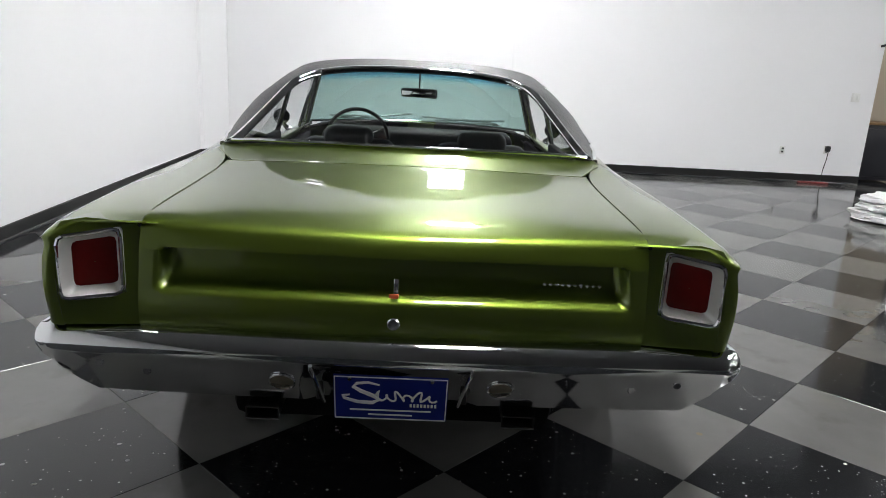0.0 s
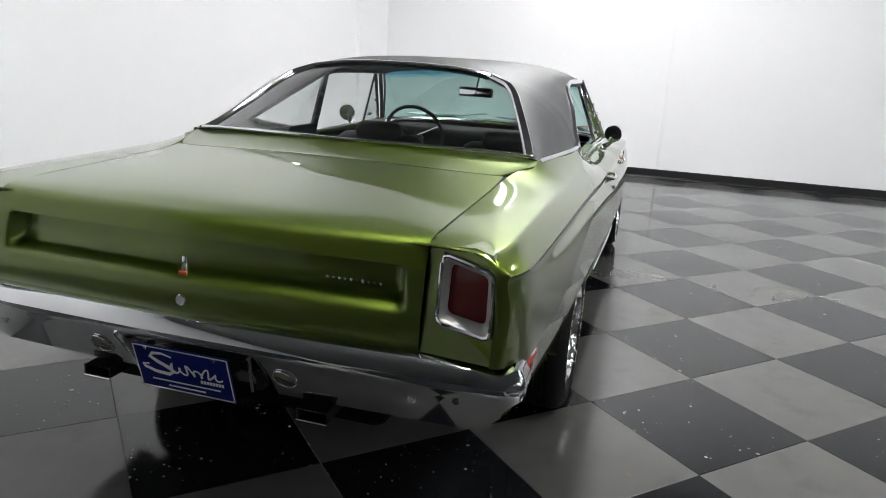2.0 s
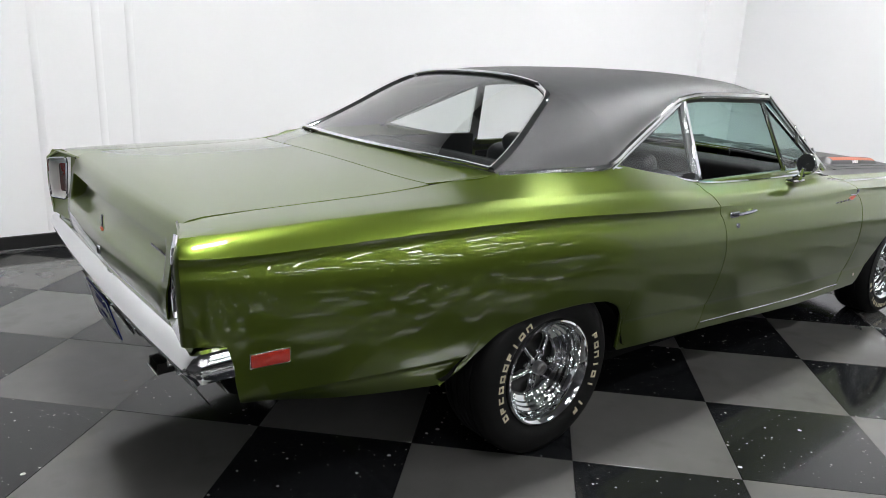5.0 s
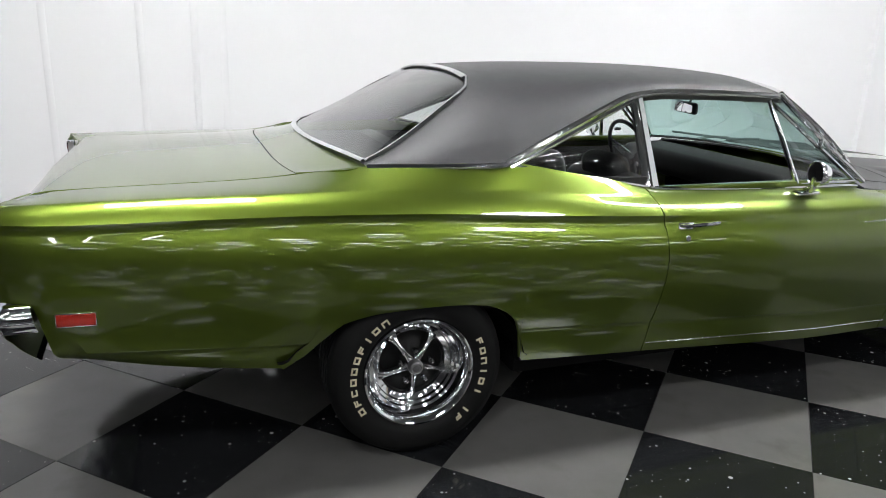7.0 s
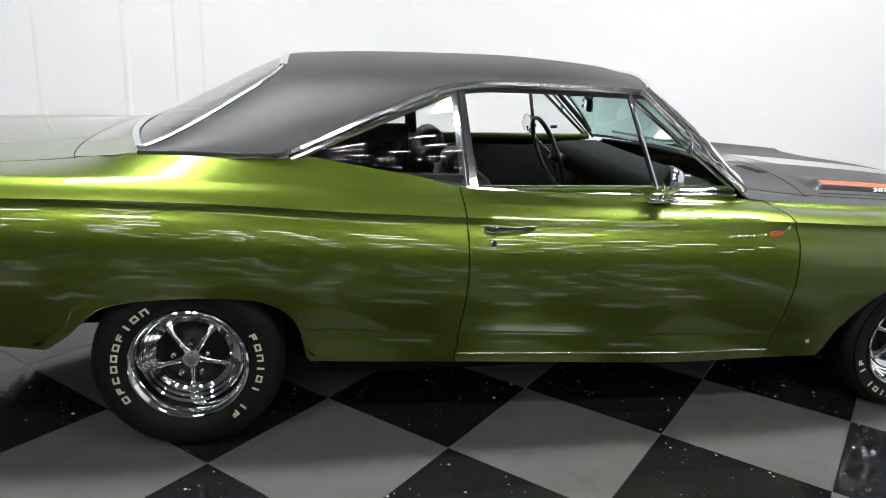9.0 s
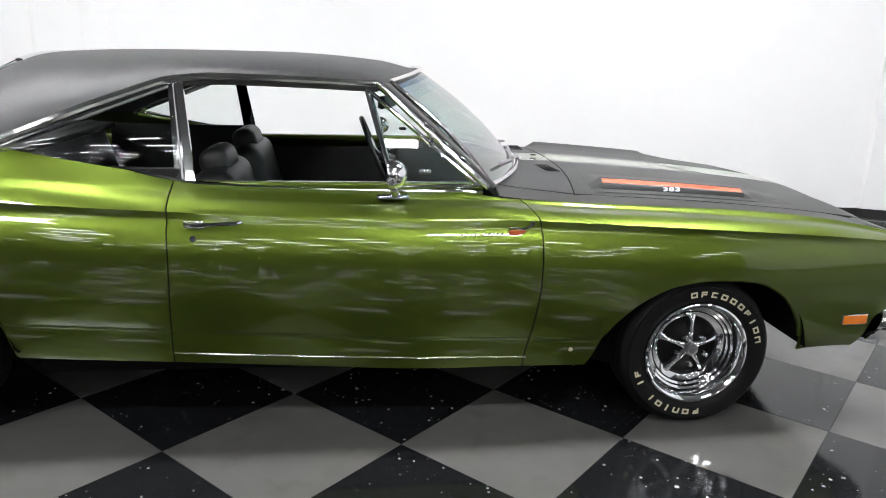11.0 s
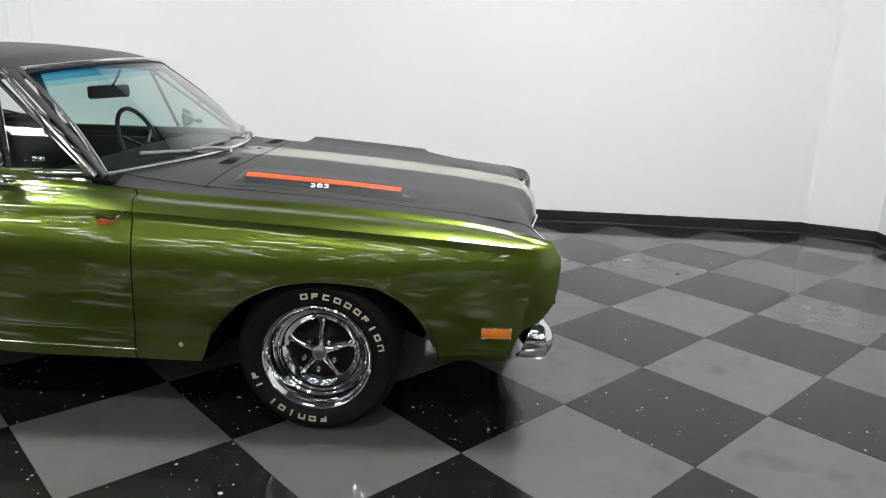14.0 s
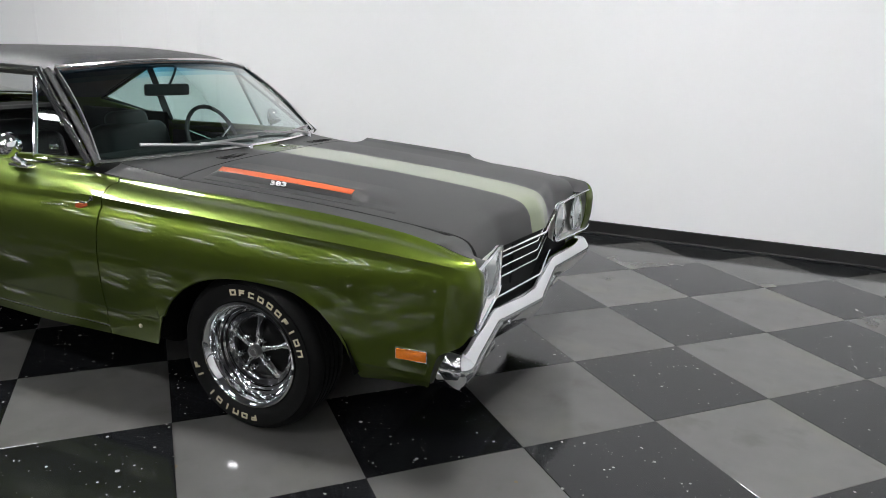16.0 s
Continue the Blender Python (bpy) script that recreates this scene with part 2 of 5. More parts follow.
slab("wall_return", ((XE + XF + 0.2) / 2, -6.16, CEIL / 2), (XE - XF - 0.2, 0.2, CEIL), BEIGE, "beige return wall beside the white wall", "wall")


slab("wall_passage", (9.5, -7.46, CEIL / 2), (0.2, 2.4, CEIL), BEIGE, "beige wall at the end of the passage", "wall")


def corner_post():
    P = [(6.45, YL), (6.47, 2.88), (XF + 0.02, 2.68), (XF + 0.2, 2.68), (XF + 0.2, YL + 0.2), (6.45, YL + 0.2)]
    bm = sheet([[(x, y, 0) for x, y in P], [(x, y, CEIL) for x, y in P]], closed_v=True)
    return tagged(part("wall_corner", bm, WALL, smooth=False), "white boxed-in corner between two walls", "wall", kind="structure")


corner_post()


def baseboard(name, pts):
    """Black rubber cove base along a wall, standing 6 mm proud."""
    rows = []
    for z, o in ((0.004, 0.022), (0.016, 0.01), (0.1, 0.008), (0.106, 0.0)):
        rows.append([(x + nx * o, y + ny * o, z) for x, y, nx, ny in pts])
    return tagged(part(name, sheet(rows), BASEB, smooth=False), "black rubber cove base along the white wall", "baseboard", kind="structure")


baseboard("baseboard", [(XB, YL, 0, -1), (6.45, YL, 0, -1)])
baseboard("baseboard", [(6.43, YL - 0.004, -0.35, -0.93), (6.47, 2.876, -0.35, -0.93), (XF + 0.02, 2.676, -0.6, -0.8)])
baseboard("baseboard", [(XF, 2.68, -1, 0), (XF, -6.26, -1, 0)])


def wall_seams():
    """Shallow vertical joint strips of the wall boards."""
    for x in (-5.3, -2.9, -1.64, -.99, -.6, -.385):
        ob = part("wall_joint", box((x, YL + 0.0006, CEIL / 2 + 0.06), (0.05, 0.003, CEIL - 0.12), 0.0008), WALL)
        tagged(ob, "slim white vertical joint strip on the wall", "trim", kind="structure")
    for y in (-1.2,):
        ob = part("wall_joint", box((XF + 0.0006, y, CEIL / 2 + 0.06), (0.003, 0.05, CEIL - 0.12), 0.0008), WALL)
        tagged(ob, "slim white vertical joint strip on the wall", "trim", kind="structure")


wall_seams()


# ---- lamps ----
def ceiling_lamp(lit):
    e = thing("ceiling_light", "white ceiling light with two square lit panels", "ceiling light", "ceiling lights")
    part("frame", box((0, 0, 0.03), (1.3, 0.66, 0.06), 0.008), PLASTIC, e)
    for k in (-1, 1):
        part("diffuser", box((0.31 * k, 0, -0.006), (0.56, 0.54, 0.012), 0.003), lit, e, "glowing diffuser")
    return e


def tube_lamp():
    e = thing("tube_light", "white ceiling fitting with one long lit tube", "ceiling light", "hall lights")
    part("frame", box((0, 0, 0.03), (.72, 0.26, 0.06), 0.008), PLASTIC, e)
    part("diffuser", box((0, 0, -0.012), (.6, 0.17, 0.03), 0.01), TUBE, e, "glowing tube")
    return e


def hang(lamp, spots):
    for k, (lx, ly) in enumerate(spots):
        m = pose(lx, ly, CEIL - 0.065)
        if k:
            copy_thing(lamp, m)
        else:
            lamp.matrix_basis = m


hang(ceiling_lamp(DIFF), [(x, -.4) for x in (-.85, 4.35)])
hang(ceiling_lamp(DIFF_SOFT), [(-1.6, -3.9), (3.0, -3.9)])
hang(tube_lamp(), [(x + 1.1 * (n % 3) + .4 * math.sin(3 * n + x), y) for n, y in enumerate((-6.3, -7.9, -9.6, -11.4, -13.6, -16.4, -20.0, -26.0))
                   for x in (-7.4, -5.3, -3.0, -1.2, 1.2, 3.1, 5.2) + ((7.4, 10.4, 14.4) if n > 2 else ())])

# ---- things along the front wall ----
def outlet(y, z, plug):
    e = thing("wall_outlet", "white wall outlet with a black plug and cord" if plug else "small white wall outlet with dark sockets", "outlet", at=pose(XF, y, z))
    part("plate", box((-.005, 0, 0), (.01, .075, .115), .003), PLASTIC, e)
    for dz in (-.022, .022):
        part("socket", box((-.011, 0, dz), (.004, .032, .028), .002), BLKPLASTIC, e)
    if plug:
        part("plug", box((-.035, 0, .02), (.06, .06, .08), .012), BLKPLASTIC, e, "black plug")
        part("cord", tube([(-.06, 0, .0), (-.07, .01, -.12), (-.06, .03, -.28), (-.08, .05, -.43), (-.2, .1, -.452)], .006, 6), BLKPLASTIC, e)
    return e


outlet(-5.09, .43, False)
outlet(-5.72, .46, True)
sw_ = thing("light_switch", "white light switch plate on the white wall", "switch", at=pose(XF, -5.99, 1.2))
part("plate", box((-.005, 0, 0), (.01, .12, .12), .003), PLASTIC, sw_)
for dy in (-.024, .024):
    part("rocker", box((-.012, dy, 0), (.008, .03, .06), .003), PLASTIC, sw_)

strip_ = thing("power_strip", "red power strip lying on the floor", "power strip", at=pose(XF - .2, -5.5, 0, 0, 0, 86))
part("housing", box((0, 0, .016), (.42, .05, .03), .008), mat("red_plastic", (.2, .03, .03), .4, var=.1, vscale=9), strip_)
for k in range(5):
    part("socket", box((-.16 + .08 * k, 0, .043), (.03, .035, .004), .001), BLKPLASTIC, strip_)


def folded_cover():
    """A rumpled grey cover folded on the floor."""
    e = thing("folded_car_cover", "grey fabric cover folded in a heap on the floor", "cover", at=pose(4.1, -5.1, 0, 0, 0, 30))
    for lay, (w, d, z, h) in enumerate(((1.0, .72, .0, .11), (.94, .66, .1, .1), (.85, .6, .19, .09))):
        P = []
        for i in range(49):
            a = math.pi * 2 * i / 48
            row = []
            for j in range(19):
                b = -math.pi / 2 + math.pi * j / 18
                r = abs(math.cos(b)) ** .35
                cx, cy = math.cos(a), math.sin(a)
                k = 1 / max(abs(cx), abs(cy)) ** .7
                n = noise.noise(Vector((cx * 2.2, cy * 2.2 + lay * 5, math.sin(b) * 1.6))) + .7 * noise.noise(Vector((cx * 6 + lay, cy * 6, math.sin(b) * 5))) + .4 * noise.noise(Vector((cx * 13, cy * 13 + lay, math.sin(b) * 9)))
                row.append((.5 * w * cx * k * r * (1 + .1 * n), .5 * d * cy * k * r * (1 + .13 * n), z + h * .5 * (1 + math.copysign(abs(math.sin(b)) ** .6, b)) * (1 + .25 * n * (b > 0))))
            P.append(row)
        part("fold", sheet(P[:-1], closed_u=True), CLOTH, e)
    return e


folded_cover()


def rack():
    """Dark cabinet with a wooden top and a clothes hook by the passage."""
    e = thing("dark_cabinet", "black cabinet with a thin wooden top against the beige wall", "cabinet", at=pose(XF + .55, -6.62, 0))
    part("body", box((0, 0, .42), (.5, .6, .8), .01), CABINET, e)
    part("top", box((0, 0, .84), (.54, .64, .03), .005), mat("top_wood", (.25, .15, .07), .5, var=.3, vscale=9), e, "thin wooden top")
    part("door", box((-.255, .0, .42), (.02, .54, .7), .006), CABINET, e)
    part("knob", disc((-.265, .2, .5), .015, .02, "-x", 12), STEEL, e)
    return e


rack()


def wall_lamp_arm():
    e = thing("camera_arm", "dark metal bracket with a black camera on the wall end", "bracket", at=pose(XF - .02, -6.2, 1.9))
    part("arm", tube([(0, 0, 0), (-.08, -.03, .02), (-.2, -.07, .03)], .018, 8), BLKPLASTIC, e)
    part("head", box((-.24, -.09, .01), (.14, .1, .12), .02), BLKPLASTIC, e)
    return e


wall_lamp_arm()

# ---- car ----
car = thing("car", "moss green two-door coupe with black vinyl roof and chrome trim", "car")

# outlines of the body, by x (forward), for one side
y0 = fair((-1.28, .6785), (-.5, .6785), (-.36, .684), (-.25, .712), (-.14, .75), (.41, .822), (1.03, .797), (1.7, .79), (2.12, .81), (2.24, .785), (2.4, .782), (3.24, .772), (3.5, .784), (3.7, .802), (3.78, .826), (3.86, .868), s=0.04)
z0 = fair((-1.28, .985), (-1.0, .996), (-.5, 1.012), (-.36, 1.024), (-.25, 1.041), (-.14, 1.058), (.41, 1.074), (.5, 1.057), (.7, 1.02), (.9, .986), (1.03, .948), (1.7, .928), (2.1, .924), (2.22, .897), (2.4, .884), (2.6, .876), (3.24, .85), (3.6, .818), (3.75, .799), (3.86, .778), s=0.05)
y1 = fair((-1.28, .866), (-1.0, .872), (.2, .884), (.5, .88), (.75, .868), (1.03, .85), (1.7, .835), (2.2, .82), (2.4, .808), (3.5, .81), (3.7, .824), (3.78, .842), (3.86, .877), s=0.05)
z1 = fair((-1.28, .984), (-1.0, .992), (-.6, .998), (-.26, .997), (.12, .99), (.41, .983), (.6, .97), (.8, .95), (1.03, .932), (1.7, .914), (2.15, .9), (2.35, .872), (2.96, .848), (3.5, .814), (3.86, .772), s=0.06)
y2 = fair((-1.28, .922), (-1.05, .926), (-.5, .94), (.5, .948), (1.03, .94), (1.7, .938), (2.35, .934), (3.1, .922), (3.6, .903), (3.86, .886), s=0.1)
z2 = fair((-1.28, .945), (-1.03, .936), (-.54, .939), (-.29, .936), (.07, .926), (.56, .897), (.73, .888), (1.03, .874), (1.7, .858), (2.35, .838), (2.53, .83), (3.09, .804), (3.73, .764), (3.86, .75), s=0.1)
bulge = fair((-1.28, .021), (-1.05, .024), (-.5, .041), (.5, .047), (2.4, .043), (3.1, .036), (3.6, .017), (3.86, .012), s=.12)
dent = fair((-1.28, .007), (.2, .008), (.7, .007), (1.0, .0005), (1.4, -.006), (2.0, -.005), (2.4, .001), (2.75, .006), (3.3, .005), (3.6, .001), (3.86, 0), s=0.1)
crown = fair((-1.28, .016), (.3, .018), (1.0, .03), (2.2, .042), (3.3, .042), (3.7, .03), (3.86, .02), s=.1)
z6 = fair((-1.28, .54), (-.5, .5), (.5, .465), (2.37, .388), (3.3, .37), (3.86, .36), s=0.1)
y6 = fair((-1.28, .886), (-1.05, .9), (-.5, .924), (.5, .94), (2.37, .948), (3.1, .926), (3.5, .905), (3.7, .888), (3.86, .874), s=0.1)
z7 = fair((-1.28, .52), (-1.15, .512), (-.8, .446), (-.45, .4), (.5, .325), (1.03, .305), (2.28, .262), (3.3, .275), (3.5, .305), (3.86, .305), s=0.05)
y7 = fair((-1.28, .855), (-.5, .89), (.5, .906), (2.37, .922), (3.3, .885), (3.86, .84), s=0.1)


def arch(x):
    """The lower edge of the side, over the wheels."""
    low = z7(x)
    if x < -1.12:
        low = max(low, curve((-1.28, .712), (-1.175, .705), (-1.13, .515), (-1.12, .51))(x))
    if x > 3.69:
        low = max(low, curve((3.685, .287), (3.754, .452), (3.808, .475), (3.837, .497), (3.86, .547))(x))
    if -.46 < x < .46:
        a = curve((-.46, .36), (-.44, .4), (-.37, .457), (-.3, .525), (-.24, .57), (-.1, .598), (.1, .606), (.26, .594), (.34, .565), (.4, .51), (.432, .42), (.45, .32), (.46, .3))
        low = max(low, a(x))
    if 2.54 < x < 3.44:
        a = curve((2.54, .25), (2.556, .3), (2.586, .377), (2.62, .435), (2.663, .487), (2.737, .549), (2.86, .603), (3.0, .62), (3.167, .61), (3.29, .555), (3.365, .469), (3.4, .402), (3.424, .3), (3.43, .25))
        low = max(low, a(x))
    return low


def section(x, low):
    """Points of the side from the top inner edge down to low."""
    c = Vector((y2(x), z2(x)))
    top = [Vector((y0(x), z0(x))), Vector((y1(x), z1(x))), c]
    out = []
    a, b = top[0], top[1]
    # two flat facets, with a tight edge between them
    e1, e2 = min(.012, (a - b).length * .4), min(.012, (c - b).length * .3)
    p, q = b + (a - b).normalized() * e1, b + (c - b).normalized() * e2
    out += [a, a.lerp(b, .5) + Vector((0, .002)), p, (p + q) / 4 + b / 2, q]
    n = Vector((b.y - c.y, c.x - b.x)).normalized()
    out += [b.lerp(c, f) + n * (crown(x) * f * (1 - f)) for f in (.35, .6, .85)] + [c]
    d = dent(x)
    zt, yt = z2(x) - .035, y2(x) - d + .004

    def side(z):
        if z > zt:
            f = (z2(x) - z) / .035
            return y2(x) - d * min(1, f * 2.2) + .004 * f * f
        if z >= z6(x):
            f = ((zt - z) / (zt - z6(x))) ** .8
            return lerp(yt, y6(x), f) + 4 * bulge(x) * f * (1 - f) * (1.1 - .2 * f)
        f = (z6(x) - z) / max(.03, z6(x) - z7(x))
        return y6(x) - .004 * min(1, (z6(x) - z) / .005) - (y6(x) - .004 - y7(x)) * min(1, f) ** 1.6

    lo = min(low, z2(x) - .05)
    zs = [z2(x) - .006, z2(x) - .012, z2(x) - .022, z2(x) - .035]
    z = z6(x)
    if lo < z - .03:
        zs += [lerp(z2(x) - .05, z + .004, k / 13) for k in range(14)] + [z, z - .005] + [lerp(z - .02, lo, k / 2) for k in range(3)]
    else:
        zs += [lerp(z2(x) - .05, lo, k / 18) for k in range(19)]
    for z in zs:
        out.append(Vector((side(z), z)))
    return out


seam_r = curve((.25, .99), (.4, .996), (.7, 1.014), (.93, 1.004), (1.0, 1.003))
seam_f = curve((.3, 2.288), (.45, 2.312), (.6, 2.326), (.74, 2.328), (.84, 2.319), (.87, 2.298), (.895, 2.266), (1.0, 2.25))
nose_x = curve((.27, 3.83), (.5, 3.82), (.55, 3.836), (.63, 3.85), (.70, 3.853), (.735, 3.848), (.76, 3.834), (.78, 3.816), (.8, 3.79), (.83, 3.75), (.9, 3.7))
tail_x = curve((.4, -1.262), (.7, -1.264), (.84, -1.272), (.95, -1.27), (.98, -1.255), (1.1, -1.24))


def stretch(xa, xb, n, extra=()):
    xs = sorted(set([round(lerp(xa, xb, k / n), 4) for k in range(n + 1)] + [round(e, 4) for e in extra]))
    return xs


def side_panel(kind):
    if kind == "quarter":
        xs = stretch(-1.27, 1.0, 60, [.41 + .006 * k for k in range(9)] + [-.46 + .01 * k for k in range(6)] + [-1.18 + .006 * k for k in range(10)])
    elif kind == "door":
        xs = stretch(1.0, 2.3, 34)
    else:
        xs = stretch(2.3, 3.85, 46, [2.555 + .008 * k for k in range(6)] + [3.38 + .007 * k for k in range(8)] + [3.835, 3.842] + [3.69 + .012 * k for k in range(6)])
    P = []
    for x in xs:
        row = []
        for v in section(x, arch(x)):
            y, z = v
            if kind == "quarter":
                a, b = tail_x(z), seam_r(z) - .0024
                s = (x + 1.27) / 2.27
                X = a + (b - a) * s if x < -1.0 or x > .75 else x
                if x < -1.0:
                    a += .066 * min(1, max(0, (.915 - y) / .235))
                    X = lerp(a, -1.0, (x + 1.27) / .27)
                    z -= .01 * max(0, (-1.14 - x) / .13) ** 2 * min(1, max(0, (.85 - y) / .15))
                    y -= .028 * max(0, (-1.08 - x) / .19) ** 3
                elif x > .75:
                    X = lerp(.75, b, (x - .75) / .25)
            elif kind == "door":
                X = lerp(seam_r(z) + .0024, seam_f(z) - .0028, (x - 1.0) / 1.3)
            else:
                a, b = seam_f(z) + .0028, nose_x(z)
                X = x
                if x < 2.45:
                    X = lerp(a, 2.45, (x - 2.3) / .15)
                elif x > 3.55:
                    X = lerp(3.55, b, (x - 3.55) / .3)
                    y -= .03 * max(0, (x - 3.72) / .13) ** 3 * min(1, max(0, (y - .785) / .085))
            row.append((X, y, z))
        P.append(row)
    if kind == "quarter":
        first = P[0]
        P = [[(x - s_ * .012, y - d_, z - d_ * .12) for x, y, z in first] for s_, d_ in ((.2, .034), (.55, .022), (.45, .01))] + P
    if kind == "fender":
        last = P[-1]
        for dx, dy, dz in ((.004, .014, .002), (.002, .035, .006), (-.016, .075, .01)):
            P.append([(x + dx, y - dy * min(1, max(.12, (.775 - z) / .035)), z - dz) for x, y, z in last])
    return P


def both(name, P, material, t=0.006, label=""):
    obs = []
    for Q in (P, mirrored(P)):
        ob = part(name, sheet(Q), material, car, label)
        thick(ob, t, 0)
        obs.append(ob)
    return obs


both("quarter_panel", side_panel("quarter"), GREEN)
both("door", side_panel("door"), GREEN)
both("front_fender", side_panel("fender"), GREEN)


def on_side(x, z):
    """The point of the side at x and z, and its outward tilt."""
    s = section(x, z7(x))
    best = min(range(8, len(s) - 1), key=lambda k: abs((s[k].y + s[k + 1].y) / 2 - z))
    a, b = s[best], s[best + 1]
    t = (z - a.y) / (b.y - a.y) if abs(b.y - a.y) > 1e-6 else 0
    return lerp(a.x, b.x, t)


# dark strips behind the door gaps and along the hood gap
for sgn in (-1, 1):
    for f, top in ((seam_r, .865), (seam_f, .815)):
        rows = []
        for k in range(20):
            z = lerp(.32, top, k / 19)
            y = on_side(f(z), z) - .012
            rows.append([(f(z) - .01, sgn * y, z), (f(z) + .01, sgn * y, z)])
        part("door_gap", sheet(rows), SEAM, car)

# arch lips and wheel wells
for sgn in (-1, 1):
    for xa, xb in ((-.45, .445), (2.6, 3.41)):
        path = []
        for k in range(41):
            x = lerp(xa, xb, k / 40)
            z = arch(x)
            path.append((x, sgn * (on_side(x, max(z, z7(x) + .01)) - .008), z))
        part("arch_lip", tube(path, .007), GREEN, car)
        cx = (xa + xb) / 2
        rows = []
        for k in range(25):
            a = math.pi * (k / 24)
            px, pz = cx + .5 * (xb - xa + .04) * math.cos(a), .3 + .36 * math.sin(a)
            pz = max(pz, z7(px) + .03)
            rows.append([(px, sgn * .93, min(pz, arch(px) + .04)), (px, sgn * .6, pz), (px, sgn * .55, min(pz, max(z7(px) + .02, pz - .4)))])
        part("wheel_well", sheet(rows), DARK, car)

# roof, rear window and sail panels as one curved shell
zc = curve((-.15, 1.085), (.1, 1.235), (.3, 1.352), (.36, 1.378), (.45, 1.39), (.83, 1.408), (1.32, 1.413), (1.75, 1.39), (1.95, 1.345))
ya = curve((-.15, .748), (.38, .828), (.5, .802), (.7, .758), (1.0, .687), (1.7, .676), (1.95, .645))
za = curve((-.15, 1.058), (.2, 1.064), (.36, 1.067), (.4, 1.08), (.5, 1.122), (.7, 1.205), (.85, 1.262), (.98, 1.305), (1.15, 1.322), (1.7, 1.312), (1.95, 1.29))
win_edge = curve((-.15, .715), (.0, .67), (.2, .59), (.3, .54), (.345, .49), (.36, .43))


def roof_point(x, u):
    """u: 0 at the middle, 1 at the lower outer edge."""
    A, B = Vector((ya(x), za(x))), Vector((0, zc(x)))
    dz = B.y - A.y
    P1 = Vector((A.x - .32 * dz, A.y + .74 * dz))
    P2 = Vector((.6 * A.x, B.y + .006 * min(1, dz * 8)))
    t = 1 - u
    p = A * (1 - t) ** 3 + P1 * (3 * t * (1 - t) ** 2) + P2 * (3 * t * t * (1 - t)) + B * t ** 3
    y, z = p
    X = x
    if x > 1.0:
        xf = 1.94 - .16 * (y / .66) ** 2
        X = 1.0 + (x - 1.0) * (xf - 1.0) / .95
    if x < .36:
        xb = -.24 + .115 * min(1, abs(y) / .72) ** 2
        X = .36 - (.36 - x) * (.36 - xb) / .51
    return Vector((X, y, z))


def u_at(x, y):
    lo, hi = 0.0, 1.0
    for _ in range(30):
        mid = (lo + hi) / 2
        if roof_point(x, mid).y < y:
            lo = mid
        else:
            hi = mid
    return lo


def roof_shell():
    def edge(x):
        return u_at(min(x, .36), win_edge(min(x, .36)))

    bm = bmesh.new()
    xs = stretch(-.15, 1.95, 62, [.36])
    for sg in (1, -1):
        rows = []
        for x in xs:
            ue = edge(x)
            rows.append([(p.x, sg * p.y, p.z) for p in (roof_point(x, lerp(ue, 1, k / 10)) for k in range(11))])
        sheet(rows, bm)
        rows = []
        for x in [q for q in xs if q >= .3599]:
            ue = edge(x)
            rows.append([(p.x, sg * p.y, p.z) for p in (roof_point(x, ue * k / 10) for k in range(11))])
        sheet(rows, bm)
    bmesh.ops.remove_doubles(bm, verts=bm.verts, dist=.0008)
    ob = part("roof", bm, VINYL, car, "black grained vinyl roof covering")
    thick(ob, .02, 0)
    xs = stretch(-.15, .36, 16)
    G = []
    for x in xs:
        ue = u_at(x, win_edge(x) + .004)
        half = [roof_point(x, ue * k / 10) for k in range(11)]
        half = [Vector((p.x, p.y, p.z - .006)) for p in half]
        G.append([(p.x, -p.y, p.z) for p in reversed(half)] + [tuple(p) for p in half[1:]])
    ob = part("rear_window", sheet(G), REAR_GLASS, car, "clear curved glass")
    ob.visible_shadow = False
    # bright trim round the rear window, a flat band on the shell
    def band(x, off, lift):
        w = win_edge(x) + off
        p = roof_point(x, u_at(x, w))
        return p + Vector((0, lift * w * .8, lift))

    for sgn in (-1, 1):
        rows = [[(p.x, sgn * p.y, p.z) for p in (band(x, o, h) for o, h in ((-.013, -.006), (-.012, .005), (-.005, .01), (.012, .01), (.019, .006), (.021, -.004)))] for x in xs]
        part("rear_window_trim", sheet(rows), CHROME, car, "bright metal window surround")
    top = [roof_point(.36, u_at(.36, win_edge(.36) * abs(k) / 8)) for k in range(-8, 9)]
    top = [Vector((p.x, p.y * (1 if k > 7 else -1), p.z + .003)) for k, p in enumerate(top)]
    part("rear_window_trim", tube(top, .016, 8, flat=.5), CHROME, car)
    bot = [roof_point(-.15, u_at(-.15, win_edge(-.15) * abs(k) / 8)) for k in range(-8, 9)]
    bot = [Vector((p.x, p.y * (1 if k > 7 else -1), p.z + .004)) for k, p in enumerate(bot)]
    part("rear_window_trim", tube(bot, .013, 8, flat=.6), CHROME, car)
    # bright strip at the foot of the vinyl
    for sgn in (-1, 1):
        path = [Vector((roof_point(x, 1).x, sgn * (roof_point(x, 1).y + .008), roof_point(x, 1).z - .002)) for x in stretch(-.15, .42, 12)]
        part("vinyl_trim", tube(path, .0105), CHROME, car)
        path = [Vector((x, sgn * (ya(x) + .004), za(x))) for x in stretch(.375, 1.74, 46)]
        part("drip_rail", tube(path, lambda t: .014 - .003 * t, 8, flat=1.1), STEEL, car, "bright metal drip rail")


roof_shell()


